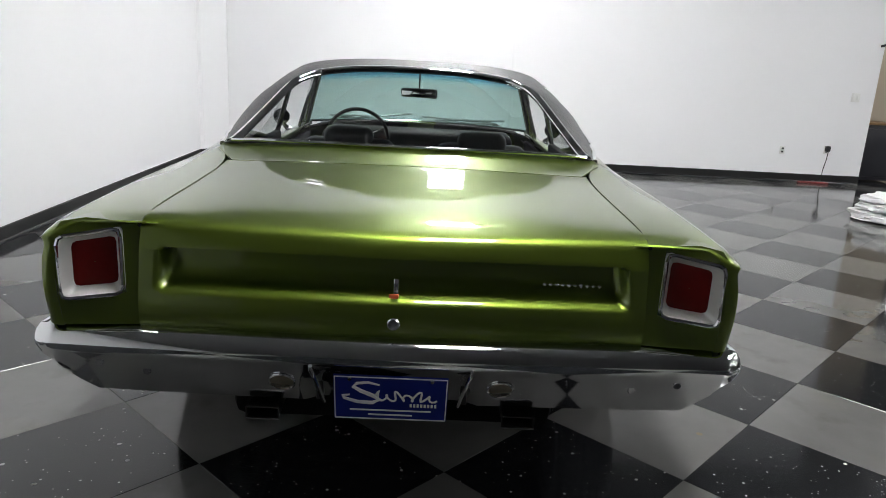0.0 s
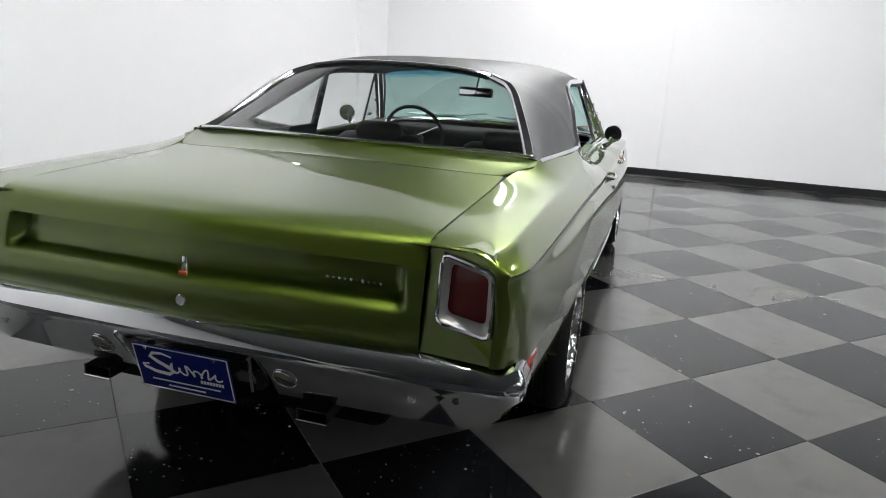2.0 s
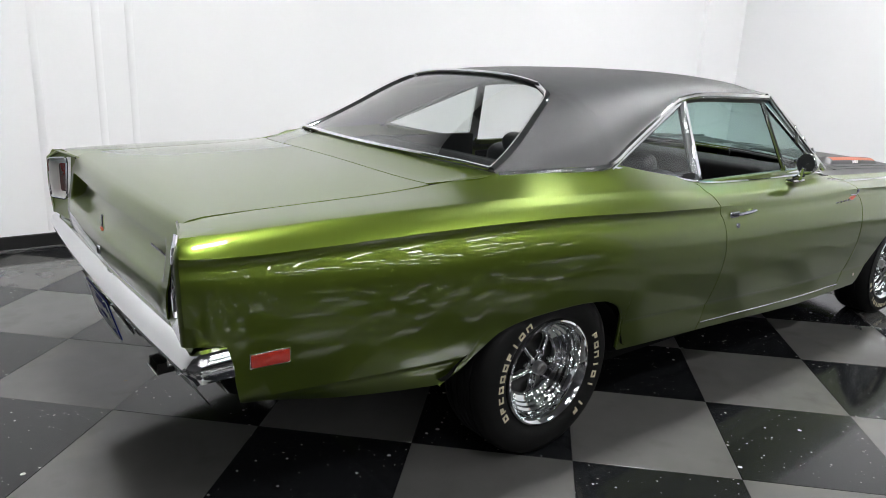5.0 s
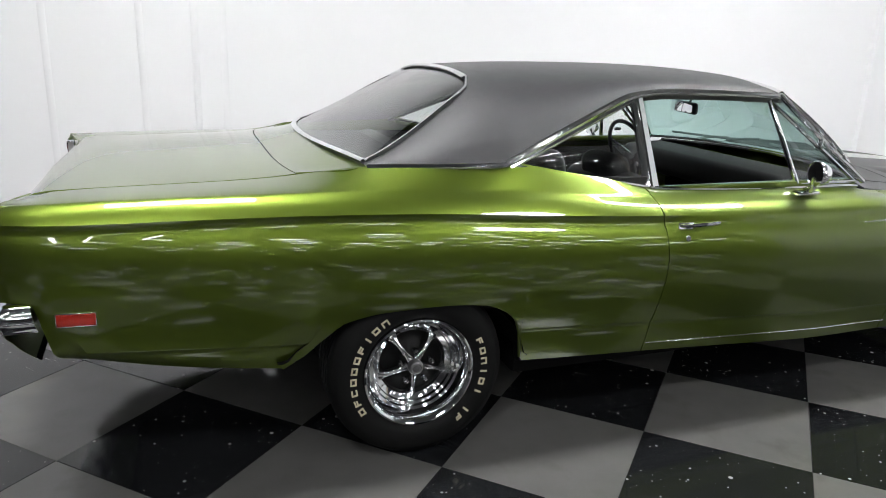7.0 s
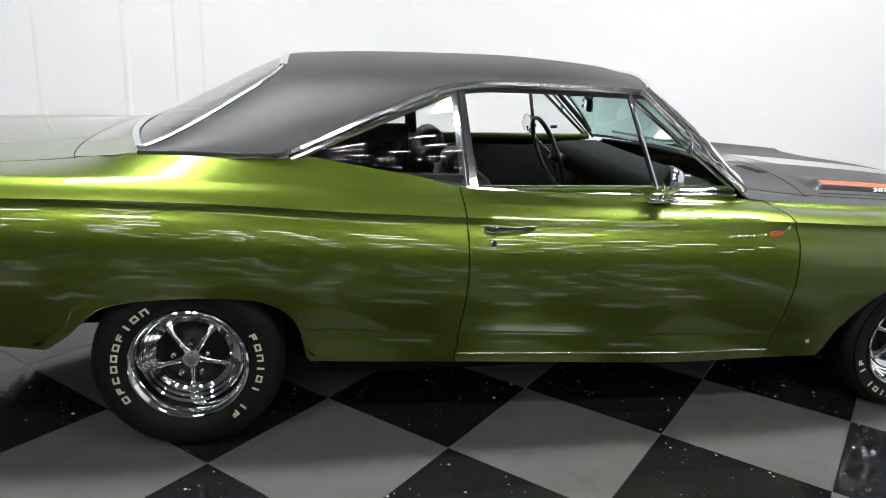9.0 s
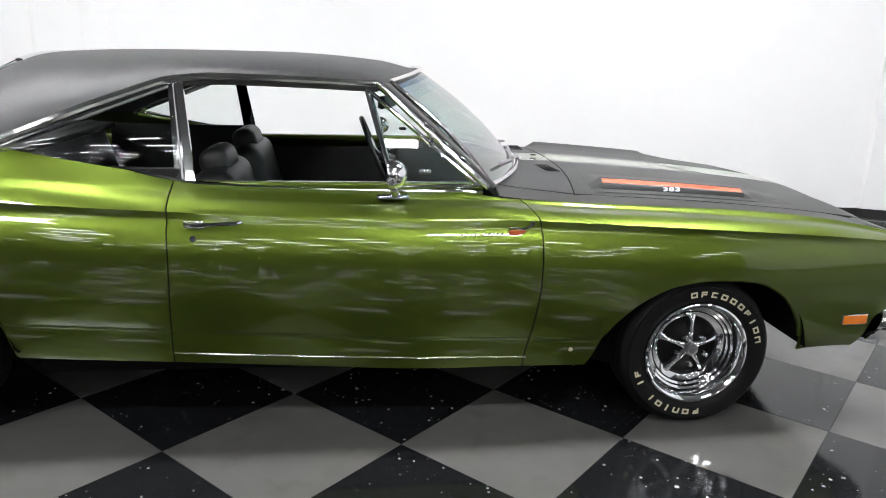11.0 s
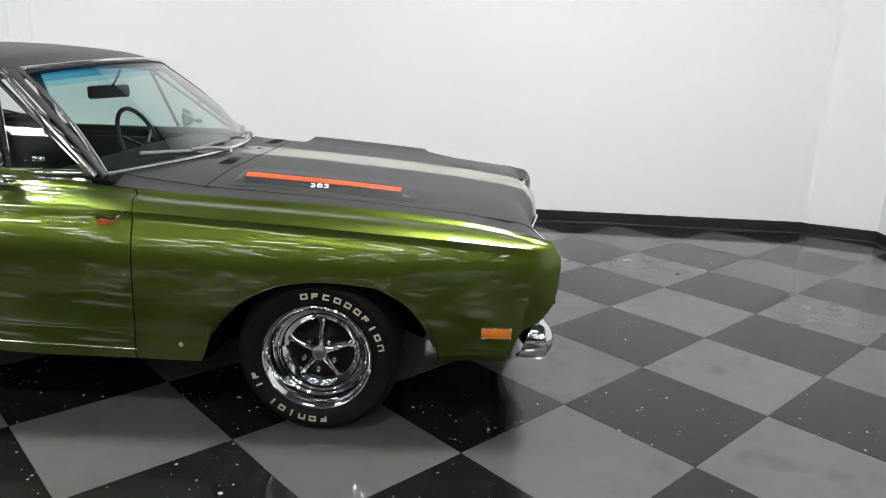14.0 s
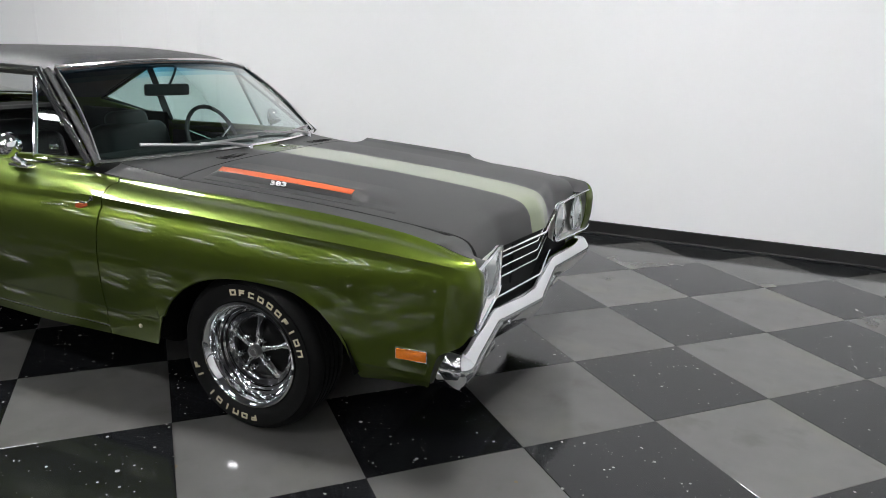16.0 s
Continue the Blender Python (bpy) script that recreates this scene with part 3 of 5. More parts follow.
# windscreen
def ws_point(v, w):
    """v across (-1..1), w from the roof (0) to the cowl (1)."""
    a = Vector((1.94 - .16 * v * v, .642 * v, 1.345 - .036 * v * v))
    b = Vector((2.375 - .225 * v * v, .785 * v, .957 - .012 * v * v))
    p = a.lerp(b, w)
    p.x += .02 * math.sin(math.pi * w)
    p.z += .012 * math.sin(math.pi * w)
    return p


def windscreen():
    cut = .17
    ob = part("windscreen", sheet([[tuple(ws_point(-1 + 2 * k / 24, lerp(cut, 1, j / 10))) for k in range(25)] for j in range(11)]), TINT, car, "greenish tinted glass")
    ob.visible_shadow = False
    for n, glass in ((0, BAND), (1, BAND_SOFT), (2, BAND_FAINT)):
        ob = part("shade_band", sheet([[tuple(ws_point(-1 + 2 * k / 24, cut * (n + j / 2) / 3)) for k in range(25)] for j in range(3)]), glass, car, "blue-green shade band in the glass")
        ob.visible_shadow = False
    vs = [-1 + k / 12 for k in range(25)]
    up = Vector((.006, 0, .006))
    part("windscreen_trim", tube([ws_point(v, -.02) + up for v in vs], .011, 8, flat=.8), STEEL, car, "bright header trim")
    part("windscreen_trim", tube([ws_point(v, 1.01) + up for v in vs], .012, 8, flat=.8), STEEL, car, "bright lower trim")
    for s in (-1, 1):
        part("windscreen_trim", tube([ws_point(s, w / 10) + up for w in range(11)], .009, 8), STEEL, car)
        a, b = Vector((1.735, s * .672, 1.312)), Vector((2.145, s * .812, .938))
        path = [a.lerp(b, k / 10) + Vector((.022 + .01 * math.sin(math.pi * k / 10), -s * .012, .0)) for k in range(11)]
        part("pillar", tube(path, .013, 10), BLACKOUT, car, "dark front pillar")
        path = [a.lerp(b, k / 10) + Vector((-.004, s * .009, .004)) for k in range(11)]
        part("pillar_trim", tube(path, .0115, 8), STEEL, car)
        for k in (.42, .58, .74):
            q = a.lerp(b, k)
            part("trim_clip", box(q + Vector((.012, s * .016, .004)), (.05, .012, .014), .004, rot=Matrix.Rotation(radians(42), 4, "Y")), CHROME, car)


windscreen()


# side windows and their frames
def side_windows():
    for s in (-1, 1):
        qb, qt, qf = Vector((.392, s * .824, 1.063)), Vector((.975, s * .688, 1.295)), Vector((1.03, s * .79, .956))
        # quarter glass
        n = 12
        rows = []
        for k in range(n + 1):
            t = k / n
            up = qb.lerp(qt, t)
            lo = qb.lerp(qf, t)
            rows.append([tuple(lo.lerp(up, j / 6) + Vector((0, s * (.075 * (j / 6) * (1 - j / 6) * t + .03 * t * (1 - t) - .008), 0))) for j in range(7)])
        ob = part("quarter_window", sheet(rows), GLASS, car, "clear glass")
        ob.visible_shadow = False
        path = [qb.lerp(qf, k / 10) for k in range(11)]
        part("belt_trim", tube(path, .009), CHROME, car)
        path = [qt.lerp(qb, k / 10) + Vector((.0, 0, -.008)) for k in range(11)]
        part("window_frame", tube(path, .013), CHROME, car)
        # bright post between the side windows
        a, b = Vector((1.0, s * .686, 1.305)), Vector((1.042, s * .794, .955))
        rows = []
        for k in range(9):
            p = a.lerp(b, k / 8)
            w = lerp(.026, .034, k / 8)
            rows.append([(p.x - w, p.y - s * .016, p.z), (p.x - w, p.y, p.z), (p.x - w * .3, p.y + s * .006, p.z), (p.x - w * .1, p.y + s * .001, p.z), (p.x + w * .1, p.y + s * .006, p.z),
                         (p.x + w, p.y, p.z), (p.x + w, p.y - s * .016, p.z)])
        part("post", sheet(rows, closed_v=True), CHROME, car, "bright metal post between the side windows")
        # belt trim of the door
        path = [Vector((x, s * (y0(x) + .002), z0(x) + .004)) for x in stretch(1.03, 2.12, 20)]
        part("belt_trim", tube(path, .009), CHROME, car)
        # vent window
        t, bb, c = Vector((1.69, s * .668, 1.292)), Vector((1.79, s * .792, .948)), Vector((2.11, s * .804, .945))
        ob = part("vent_window", sheet([[tuple(t), tuple(t)], [tuple(bb.lerp(t, .5)), tuple(c.lerp(t, .5))], [tuple(bb), tuple(c)]]), GLASS, car, "clear glass")
        ob.visible_shadow = False
        part("vent_frame", tube([t, bb], .011), CHROME, car)
        part("vent_frame", tube([bb, c], .008), CHROME, car)
        part("vent_frame", tube([c, t], .009), CHROME, car)
        part("vent_latch", box(Vector((1.93, s * .752, 1.11)), (.02, .02, .05), .006), CHROME, car)
        part("vent_latch", box(Vector((1.905, s * .788, 1.0)), (.045, .018, .02), .006), CHROME, car)
        # header inside the drip rail
        part("header", tube([Vector((x, s * (ya(x) - .012), za(x) - .016)) for x in stretch(1.0, 1.73, 12)], .014), BLACKOUT, car)


side_windows()


# deck lid, panel under the rear window
def deck_z(x, y):
    c = curve((-1.19, .975), (-1.1, .995), (-.8, 1.015), (-.5, 1.035), (-.3, 1.05), (-.2, 1.068))
    t = min(1, abs(y) / .675)
    return lerp(c(x), z0(x) - .016 * max(0, (-1.12 - x) / .1) ** 2, t ** 2.5)


def lid_front(y):
    return -.41 + .05 * min(1, abs(y) / .665) ** 4


def deck():
    ys = sorted([-.57 + 1.14 * k / 22 for k in range(23)] + [q * w for w in (.59, .6, .608, .615, .622, .629, .636, .643, .65, .66, .672) for q in (-1, 1)])
    P = []
    for k in range(21):
        row = []
        for y in ys:
            x = lerp(-1.17, lid_front(y), k / 20)
            row.append((x, y, deck_z(x, y)))
        P.append(row)
    prof = [(-1.186, -.004), (-1.2, -.014), (-1.211, -.03), (-1.216, -.052)]
    rear = []
    zr = [(.948, -1.203, -1.203), (.93, -1.214, -1.214), (.918, -1.217, -1.217), (.913, -1.198, -1.219), (.907, -1.168, -1.22), (.87, -1.172, -1.226), (.84, -1.182, -1.232),
          (.826, -1.2, -1.235), (.812, -1.226, -1.237), (.805, -1.24, -1.239), (.795, -1.246, -1.242), (.75, -1.248, -1.246), (.715, -1.246, -1.245), (.70, -1.235, -1.235)]
    for z, xi, xo in reversed(zr):
        row = []
        for y in ys:
            a = abs(y)
            f = min(1, max(0, (.626 + .2 * max(0, .86 - z) - .5 * max(0, z - .9) - a) / .032))
            f = f * f * (3 - 2 * f)
            v = -.022 * (1 - a / .672)
            row.append((lerp(xo, xi, f) + v, y, z))
        rear.append(row)
    mid = []
    for f in (.25, .6):
        row = []
        for j, y in enumerate(ys):
            a, b = Vector(rear[-1][j]), Vector(P[0][j])
            q = a.lerp(b, f) + Vector((-.008, 0, .006)) * math.sin(math.pi * f)
            row.append(tuple(q))
        mid.append(row)
    ob = part("boot_lid", sheet(rear + mid + P), GREEN, car)
    thick(ob, .005, 0)
    # filler panel between the lid and the rear window
    P = []
    for k in range(9):
        row = []
        for y in [-.75 + 1.5 * j / 32 for j in range(33)]:
            a = min(abs(y), .74)
            fx = lid_front(y) + .005 if a < .664 else lerp(-.354, -.2, (a - .664) / .08)
            bx = -.238 + .115 * min(1, a / .72) ** 2
            x = lerp(fx, max(bx, fx + .01), k / 8)
            zt = lerp(1.084, 1.058, (a / .74) ** 2)
            row.append((x, y, lerp(deck_z(fx, y), zt, (k / 8) ** 1.3)))
        P.append(row)
    thick(part("rear_deck_panel", sheet(P), GREEN, car), .005, 0)
    # gap lines of the lid
    for s in (-1, 1):
        path = [Vector((x, s * .6752, deck_z(x, .672) - .009)) for x in stretch(-1.2, -.34, 20)]
        part("lid_gap", tube(path, .0055), SEAM, car)
    path = [Vector((lid_front(y) + .003, y, deck_z(lid_front(y), y) - .005)) for y in [-.66 + 1.32 * k / 40 for k in range(41)]]
    part("lid_gap", tube(path, .003), SEAM, car)
    # lower tail panel under the lid
    P = []
    for z, x in ((.70, -1.232), (.66, -1.21), (.6, -1.16), (.5, -1.12)):
        P.append([(x - .02 * (1 - abs(y) / .9), y, z) for y in [-.78 + 1.56 * k / 20 for k in range(21)]])
    part("tail_panel", sheet(P), GREEN, car)
    # lock and badges
    part("lock_cover", disc((-1.268, 0, .75), .017, .008, "-x"), CHROME, car, "round chrome boot lock")
    part("badge", box((-1.252, -.003, .845), (.008, .014, .05), .003), CHROME, car, "small chrome badge")
    part("badge", box((-1.256, .002, .822), (.008, .026, .012), .003), ORANGE, car, "small orange badge")
    script_badge((-1.2, -.475, .856), "x", -1, .165)


def script_badge(c, axis, sgn, width):
    """Plain bright bars standing for a nameplate script."""
    n = 10
    bm = bmesh.new()
    hs = (1, .8, .9, 1.4, .5, 1, .8, .9, .9, 1)
    for k in range(n):
        o = (k - (n - 1) / 2) * width / n
        if axis == "x":
            box((c[0], c[1] + o, c[2]), (.005, width / n * .5, .0085 * hs[k]), .0012, bm, seg=1)
        else:
            box((c[0] + o, c[1], c[2]), (width / n * .5, .005, .0085 * hs[k]), .0012, bm, seg=1)
    return part("nameplate", bm, STEEL, car, "small bright metal nameplate")


deck()


# tail lamps
def tail_lamps():
    for s in (-1, 1):
        it, ot, ib, ob_ = Vector((-1.212, s * .716, .966)), Vector((-1.264, s * .858, .947)), Vector((-1.226, s * .71, .79)), Vector((-1.264, s * .858, .779))
        # body coloured panel round the lamp
        A = [Vector((-1.19, s * .6738, .973)), Vector((-1.225, s * .8, .989)), Vector((-1.256, s * .848, .984)), Vector((-1.268, s * .866, .955)), Vector((-1.271, s * .871, .87)), Vector((-1.27, s * .868, .712)), Vector((-1.24, s * .6738, .708))]
        B = [it, ot, ob_, ib]
        B5 = [it, (it + ot) / 2, it.lerp(ot, .9), ot, ot.lerp(ob_, .4), ob_, ib]
        bm = sheet([[tuple(p + Vector((.09, 0, 0))) for p in A], [tuple(p) for p in A], [tuple(p + Vector((.004, 0, 0))) for p in B5], [tuple(p + Vector((.03, 0, 0))) for p in B5]], closed_v=True)
        part("lamp_panel", bm, GREEN, car)
        # bright bezel with a deep inner wall
        cen = (it + ot + ib + ob_) / 4

        def ring(f, dx):
            return [tuple(cen + (p - cen) * f + Vector((dx, 0, 0))) for p in B]

        def soft(f, dx):
            """The ring with cut corners."""
            q = [Vector(p) for p in ring(f, dx)]
            out = []
            for k in range(4):
                a, b, c = q[k - 1], q[k], q[(k + 1) % 4]
                out += [tuple(b.lerp(a, .13)), tuple(b.lerp(a, .035).lerp(c, .035)), tuple(b.lerp(c, .13))]
            return out

        lamp = part("tail_lamp", sheet([soft(1.0, .012), soft(1.0, -.008), soft(.97, -.013), soft(.93, -.011), soft(.91, -.002), soft(.72, .016), soft(.71, .04)], closed_v=True), BRUSHED, car, "bright bezel round a dark red lens")
        part("chrome_edge", tube([Vector(p) for p in soft(.985, -.011)], .0055, 6, closed=True), CHROME, lamp)
        rows = [soft(.73, .02), soft(.45, .018), soft(.2, .0175), soft(.01, .0175)]
        part("lens", sheet(rows, closed_v=True), RED, lamp, "dark red lens")


tail_lamps()


# bumpers
def rear_bumper():
    plan = [(-1.308 + .025 * (a / .9) ** 2, a, -1.0, 0.0) for a in [.89 * k / 26 for k in range(27)]]
    for k in range(1, 9):
        q = math.pi / 2 * k / 8
        plan.append((-1.241 - .043 * math.cos(q), .89 + .06 * math.sin(q), -math.cos(q), math.sin(q)))
    for k in range(1, 4):
        plan.append((-1.241 + .07 * k / 3, .95 - .001 * k, 0.0, 1.0))
    half = []
    for n, (x, a, nx, ny) in enumerate(plan):
        zb = .487 + .138 * min(1, max(0, (a - .83) / .115))
        dip = min(1, (.235 - a) / .035) if a < .235 else 0
        soft = 1 - .55 * ny
        prof = [(.075, .707), (.04, .703), (.012, .685), (0, .662), (.003, .647), (.016, .632)]
        prof += [(.016 + .075 * t * (.632 - zb) / .117 + dip * .03 * min(1, t * 2.2), lerp(.632, zb, t)) for t in (.2, .4, .6, .8, 1)]
        row = []
        for d, z in prof:
            px, py = x - nx * d, a - ny * d * soft
            stop = -1.172 + .2 * (.705 - z)
            if n == len(plan) - 1:
                px = stop
            row.append((min(px, stop), py, z))
        half.append(row)
    P = [[(x, -y, z) for x, y, z in row] for row in reversed(half[1:])] + half
    b = part("rear_bumper", sheet(P), CHROME, car, "chrome rear bumper")
    for s in (-1, 1):
        lean = Matrix.Translation((-1.2445, s * .298, .562)) @ Matrix.Rotation(radians(-32.7), 4, "Y")
        own = disc((0, 0, 0), .033, .005, "-x")
        bmesh.ops.transform(own, matrix=lean, verts=own.verts)
        part("reversing_lamp", own, CLEARLAMP, b, "round clear reversing lamp")
        own = tube([(-.003, .035 * math.cos(q * math.pi / 12), .036 * math.sin(q * math.pi / 12)) for q in range(24)], .003, 6, closed=True)
        bmesh.ops.transform(own, matrix=lean, verts=own.verts)
        part("lamp_rim", own, CHROME, b)
        for y in (.66, .78):
            part("bolt", disc((-1.239 if y < .7 else -1.25, s * y, .575 if y < .7 else .6), .011, .008, "-x", 12), CHROME, b)
        part("bumper_bracket", box((-1.19, s * .2, .545), (.05, .02, .1), .004), EXHAUST, b)
        part("recess_edge", tube([(-1.288, s * .215, .622), (-1.256, s * .2, .56), (-1.222, s * .186, .495)], .006, 8), CHROME, b, "bright edge of the plate recess")
        # flared exhaust tip
        cx, cy, cz = -1.15, s * .36, .445
        bm = bmesh.new()
        ring = lambda hw, hh, x: [(x, cy - hw, cz - hh), (x, cy + hw, cz - hh), (x, cy + hw, cz + hh), (x, cy - hw, cz + hh)]
        sheet([ring(.036, .024, cx + .25), ring(.038, .022, cx + .1), ring(.044, .017, cx - .05), ring(.047, .018, cx - .06), ring(.043, .014, cx - .058), ring(.034, .013, cx + .2)], bm, closed_v=True)
        tip = part("exhaust_tip", bm, EXHAUST, car, "dark flared rectangular metal exhaust tip")
        part("rolled_lip", tube([(cx - .061, cy + w, cz - .017) for w in (-.046, -.02, 0, .02, .046)], .003, 6), STEEL, tip, "bright rolled lip")
        part("exhaust_hole", box((cx + .02, cy, cz), (.02, .076, .024)), SEAM, tip)
    # dealer plate, leaning in at its foot
    lean = Matrix.Translation((-1.292, 0, .612)) @ Matrix.Rotation(radians(-15), 4, "Y")

    def on_plate(bm):
        bmesh.ops.transform(bm, matrix=lean, verts=bm.verts)
        return bm

    pl = part("plate", on_plate(box((0, 0, -.077), (.006, .306, .152), .002)), BLUE, car, "blue dealer plate with white lettering shapes")
    bm = bmesh.new()
    for z in (-.005, -.149):
        box((-.0035, 0, z), (.003, .3, .0025), 0, bm)
    for y in (-.15, .15):
        box((-.0035, y, -.077), (.003, .0025, .146), 0, bm)
    part("border", on_plate(bm), WHITE, pl, smooth=False)
    bm = bmesh.new()
    sw = [(.03, -.03), (.06, -.022), (.09, -.026), (.1, -.038), (.08, -.052), (.05, -.066), (.03, -.08), (.05, -.092), (.09, -.09), (.125, -.078), (.13, -.07), (.11, -.066)]
    tube([(-.004, y, z) for y, z in sw], lambda t: .003 + .004 * math.sin(math.pi * t), 6, bm, flat=.5, up=(1, 0, 0))
    tube([(-.004, .045 - .165 * k / 60 - .006 * math.sin(k * .75), -.073 + .011 * math.sin(k * .62) + .013 * max(0, math.sin(k * .31 + .5)) ** 3) for k in range(61)], .0032, 5, bm, flat=.5, up=(1, 0, 0))
    part("print", on_plate(bm), WHITE, pl, "white script shapes", smooth=False)
    bm = bmesh.new()
    for k in range(8):
        box((-.0035, -.055 - .0095 * k, -.098), (.003, .006, .01), 0, bm)
    box((-.0035, 0, -.118), (.003, .22, .004), 0, bm)
    box((-.0035, 0, -.134), (.003, .12, .004), 0, bm)
    part("print", on_plate(bm), WHITE, pl, smooth=False)
    for y in (-.11, .11):
        part("plate_screw", on_plate(disc((-.003, y, -.012), .006, .004, "-x", 10)), CHROME, pl)


rear_bumper()


# hood, cowl
def hood_z(x, y):
    c = curve((2.4, .95), (2.6, .944), (3.0, .921), (3.4, .889), (3.6, .866), (3.68, .853), (3.735, .834), (3.768, .79), (3.784, .71))
    e = curve((2.4, .893), (2.6, .884), (3.0, .867), (3.4, .84), (3.6, .82), (3.68, .811), (3.735, .797), (3.768, .762), (3.784, .705))
    t = min(1, abs(y) / .75)
    return lerp(c(x), e(x), t ** 3.5)


def hood_rear(y):
    return 2.56 - .05 * (abs(y) / .7) ** 2


STRIPE = .125


def front_x(y):
    """The bowed plan of the front end: a prow in the middle, forward again at the lamps."""
    a = abs(y)
    return lerp(3.828, 3.762, a / .4) if a < .4 else lerp(3.762, 3.812, (a - .4) / .4)


def cowl_z(x, y):
    p = ws_point(max(-1, min(1, y / .785)), 1.0)
    xb = hood_rear(y) - .008
    f = min(1, max(0, (x - p.x + .01) / (xb - p.x + .01)))
    return lerp(p.z - .008, hood_z(xb, y), f ** .7)


def fender_top(x):
    """The inner edge of the green fender top."""
    y, z = y0(x), z0(x)
    if x > 3.55:
        X = lerp(3.55, nose_x(z), (x - 3.55) / .3)
        return Vector((X, y - .03 * max(0, (x - 3.72) / .13) ** 3 * min(1, max(0, (y - .785) / .085)), z))
    return Vector((x, y, z))


def hood():
    def strip(ya_, yb_, xa, xb, n, material, name, label="", lift=0.0, m=40):
        P = []
        for k in range(m + 1):
            row = []
            for j in range(n + 1):
                y = lerp(ya_, yb_, j / n)
                a, b = xa(y), xb(y)
                f = k / m
                x = lerp(a, b, 1 - (1 - f) ** 1.5)
                row.append((x + ((front_x(y) if abs(y) < .4 else lerp(3.762, 3.79, (abs(y) - .4) / .3)) - 3.784) * max(0, (x - 3.4) / .384) ** 2, y, hood_z(x, y) + lift))
            P.append(row)
        ob = part(name, sheet(P), material, car, label)
        thick(ob, .01, 0)
        return ob

    front = lambda y: 3.784
    # centre band in the green with the wall reflection painted in
    strip(-STRIPE, STRIPE, hood_rear, front, 8, GREEN_SHEEN, "hood_stripe", "green centre band of the hood")
    for s in (-1, 1):
        strip(s * STRIPE, s * .705, hood_rear, front, 14, BLACKOUT, "hood", "satin black painted hood half")
        # fender top strip, painted black beside the hood gap, rolling down to the lamps
        P = []
        for k in range(31):
            x = lerp(2.19, 3.70, k / 30)
            o = fender_top(x)
            inner = cowl_z(x, .705) - .003 if x < 2.5 else hood_z(x, .712)
            P.append([(o.x, s * lerp(.706 if x < 2.5 else .712, o.y, j / 6), lerp(inner, o.z, (j / 6) ** .8)) for j in range(7)])
        za = hood_z(3.7, .712)
        for k in range(1, 13):
            q = k / 12
            o = fender_top(lerp(3.70, 3.85, min(1, q / .75))) + Vector((0, 0, .002))
            if q > .75:
                o = o.lerp(Vector((3.838, .862, .742)), (q - .75) / .25)
            row = []
            for j in range(7):
                f = j / 6
                y = lerp(.712, o.y, f)
                xb = lerp(3.765, 3.838, (y - .405) / .455)
                x = lerp(3.677, xb, math.sin(q * math.pi / 2))
                z = lerp(za, .745, 1 - math.cos(q * math.pi / 2))
                z = lerp(z, max(.745, hood_z(min(x, 3.784), .712)), (1 - f) ** 2)
                p = Vector((x, y, z)).lerp(o, f * f)
                row.append((p.x, s * p.y, p.z))
            P.append(row)
        thick(part("fender_edge", sheet(P), BLACKOUT, car, "satin black painted fender top"), .008, 0)
        part("hood_gap", tube([Vector((x, s * .7085, hood_z(x, .7085) - .006)) for x in stretch(2.5, 3.76, 30)], .006), SEAM, car)
    part("hood_gap", tube([Vector((hood_rear(y) - .004, y, hood_z(2.55, y) - .006)) for y in [-.7 + 1.4 * k / 30 for k in range(31)]], .007), SEAM, car)

    # cowl in front of the windscreen
    def cowl(ya_, yb_, n, material, label):
        P = []
        for j in range(n + 1):
            y = lerp(ya_, yb_, j / n)
            v = y / .785
            p = ws_point(max(-1, min(1, v)), 1.0)
            xb = hood_rear(y) - .008
            P.append([(lerp(p.x - .01, xb, k / 8), y, lerp(p.z - .008, hood_z(xb, y), min(1, (k / 8) ** .7))) for k in range(9)])
        thick(part("cowl", sheet(P), material, car, label), .008, 0)

    cowl(-STRIPE, STRIPE, 6, GREEN, "green centre of the cowl")
    cowl(STRIPE, .705, 16, BLACKOUT, "satin black painted cowl")
    cowl(-STRIPE, -.705, 16, BLACKOUT, "satin black painted cowl")
    for s in (-1, 1):
        for k in range(7):
            part("cowl_slot", box((2.475 + .002 * k, s * (.26 + .028 * k), hood_z(2.48, .3) - .0005), (.06, .0045, .004), .001), SEAM, car)


hood()


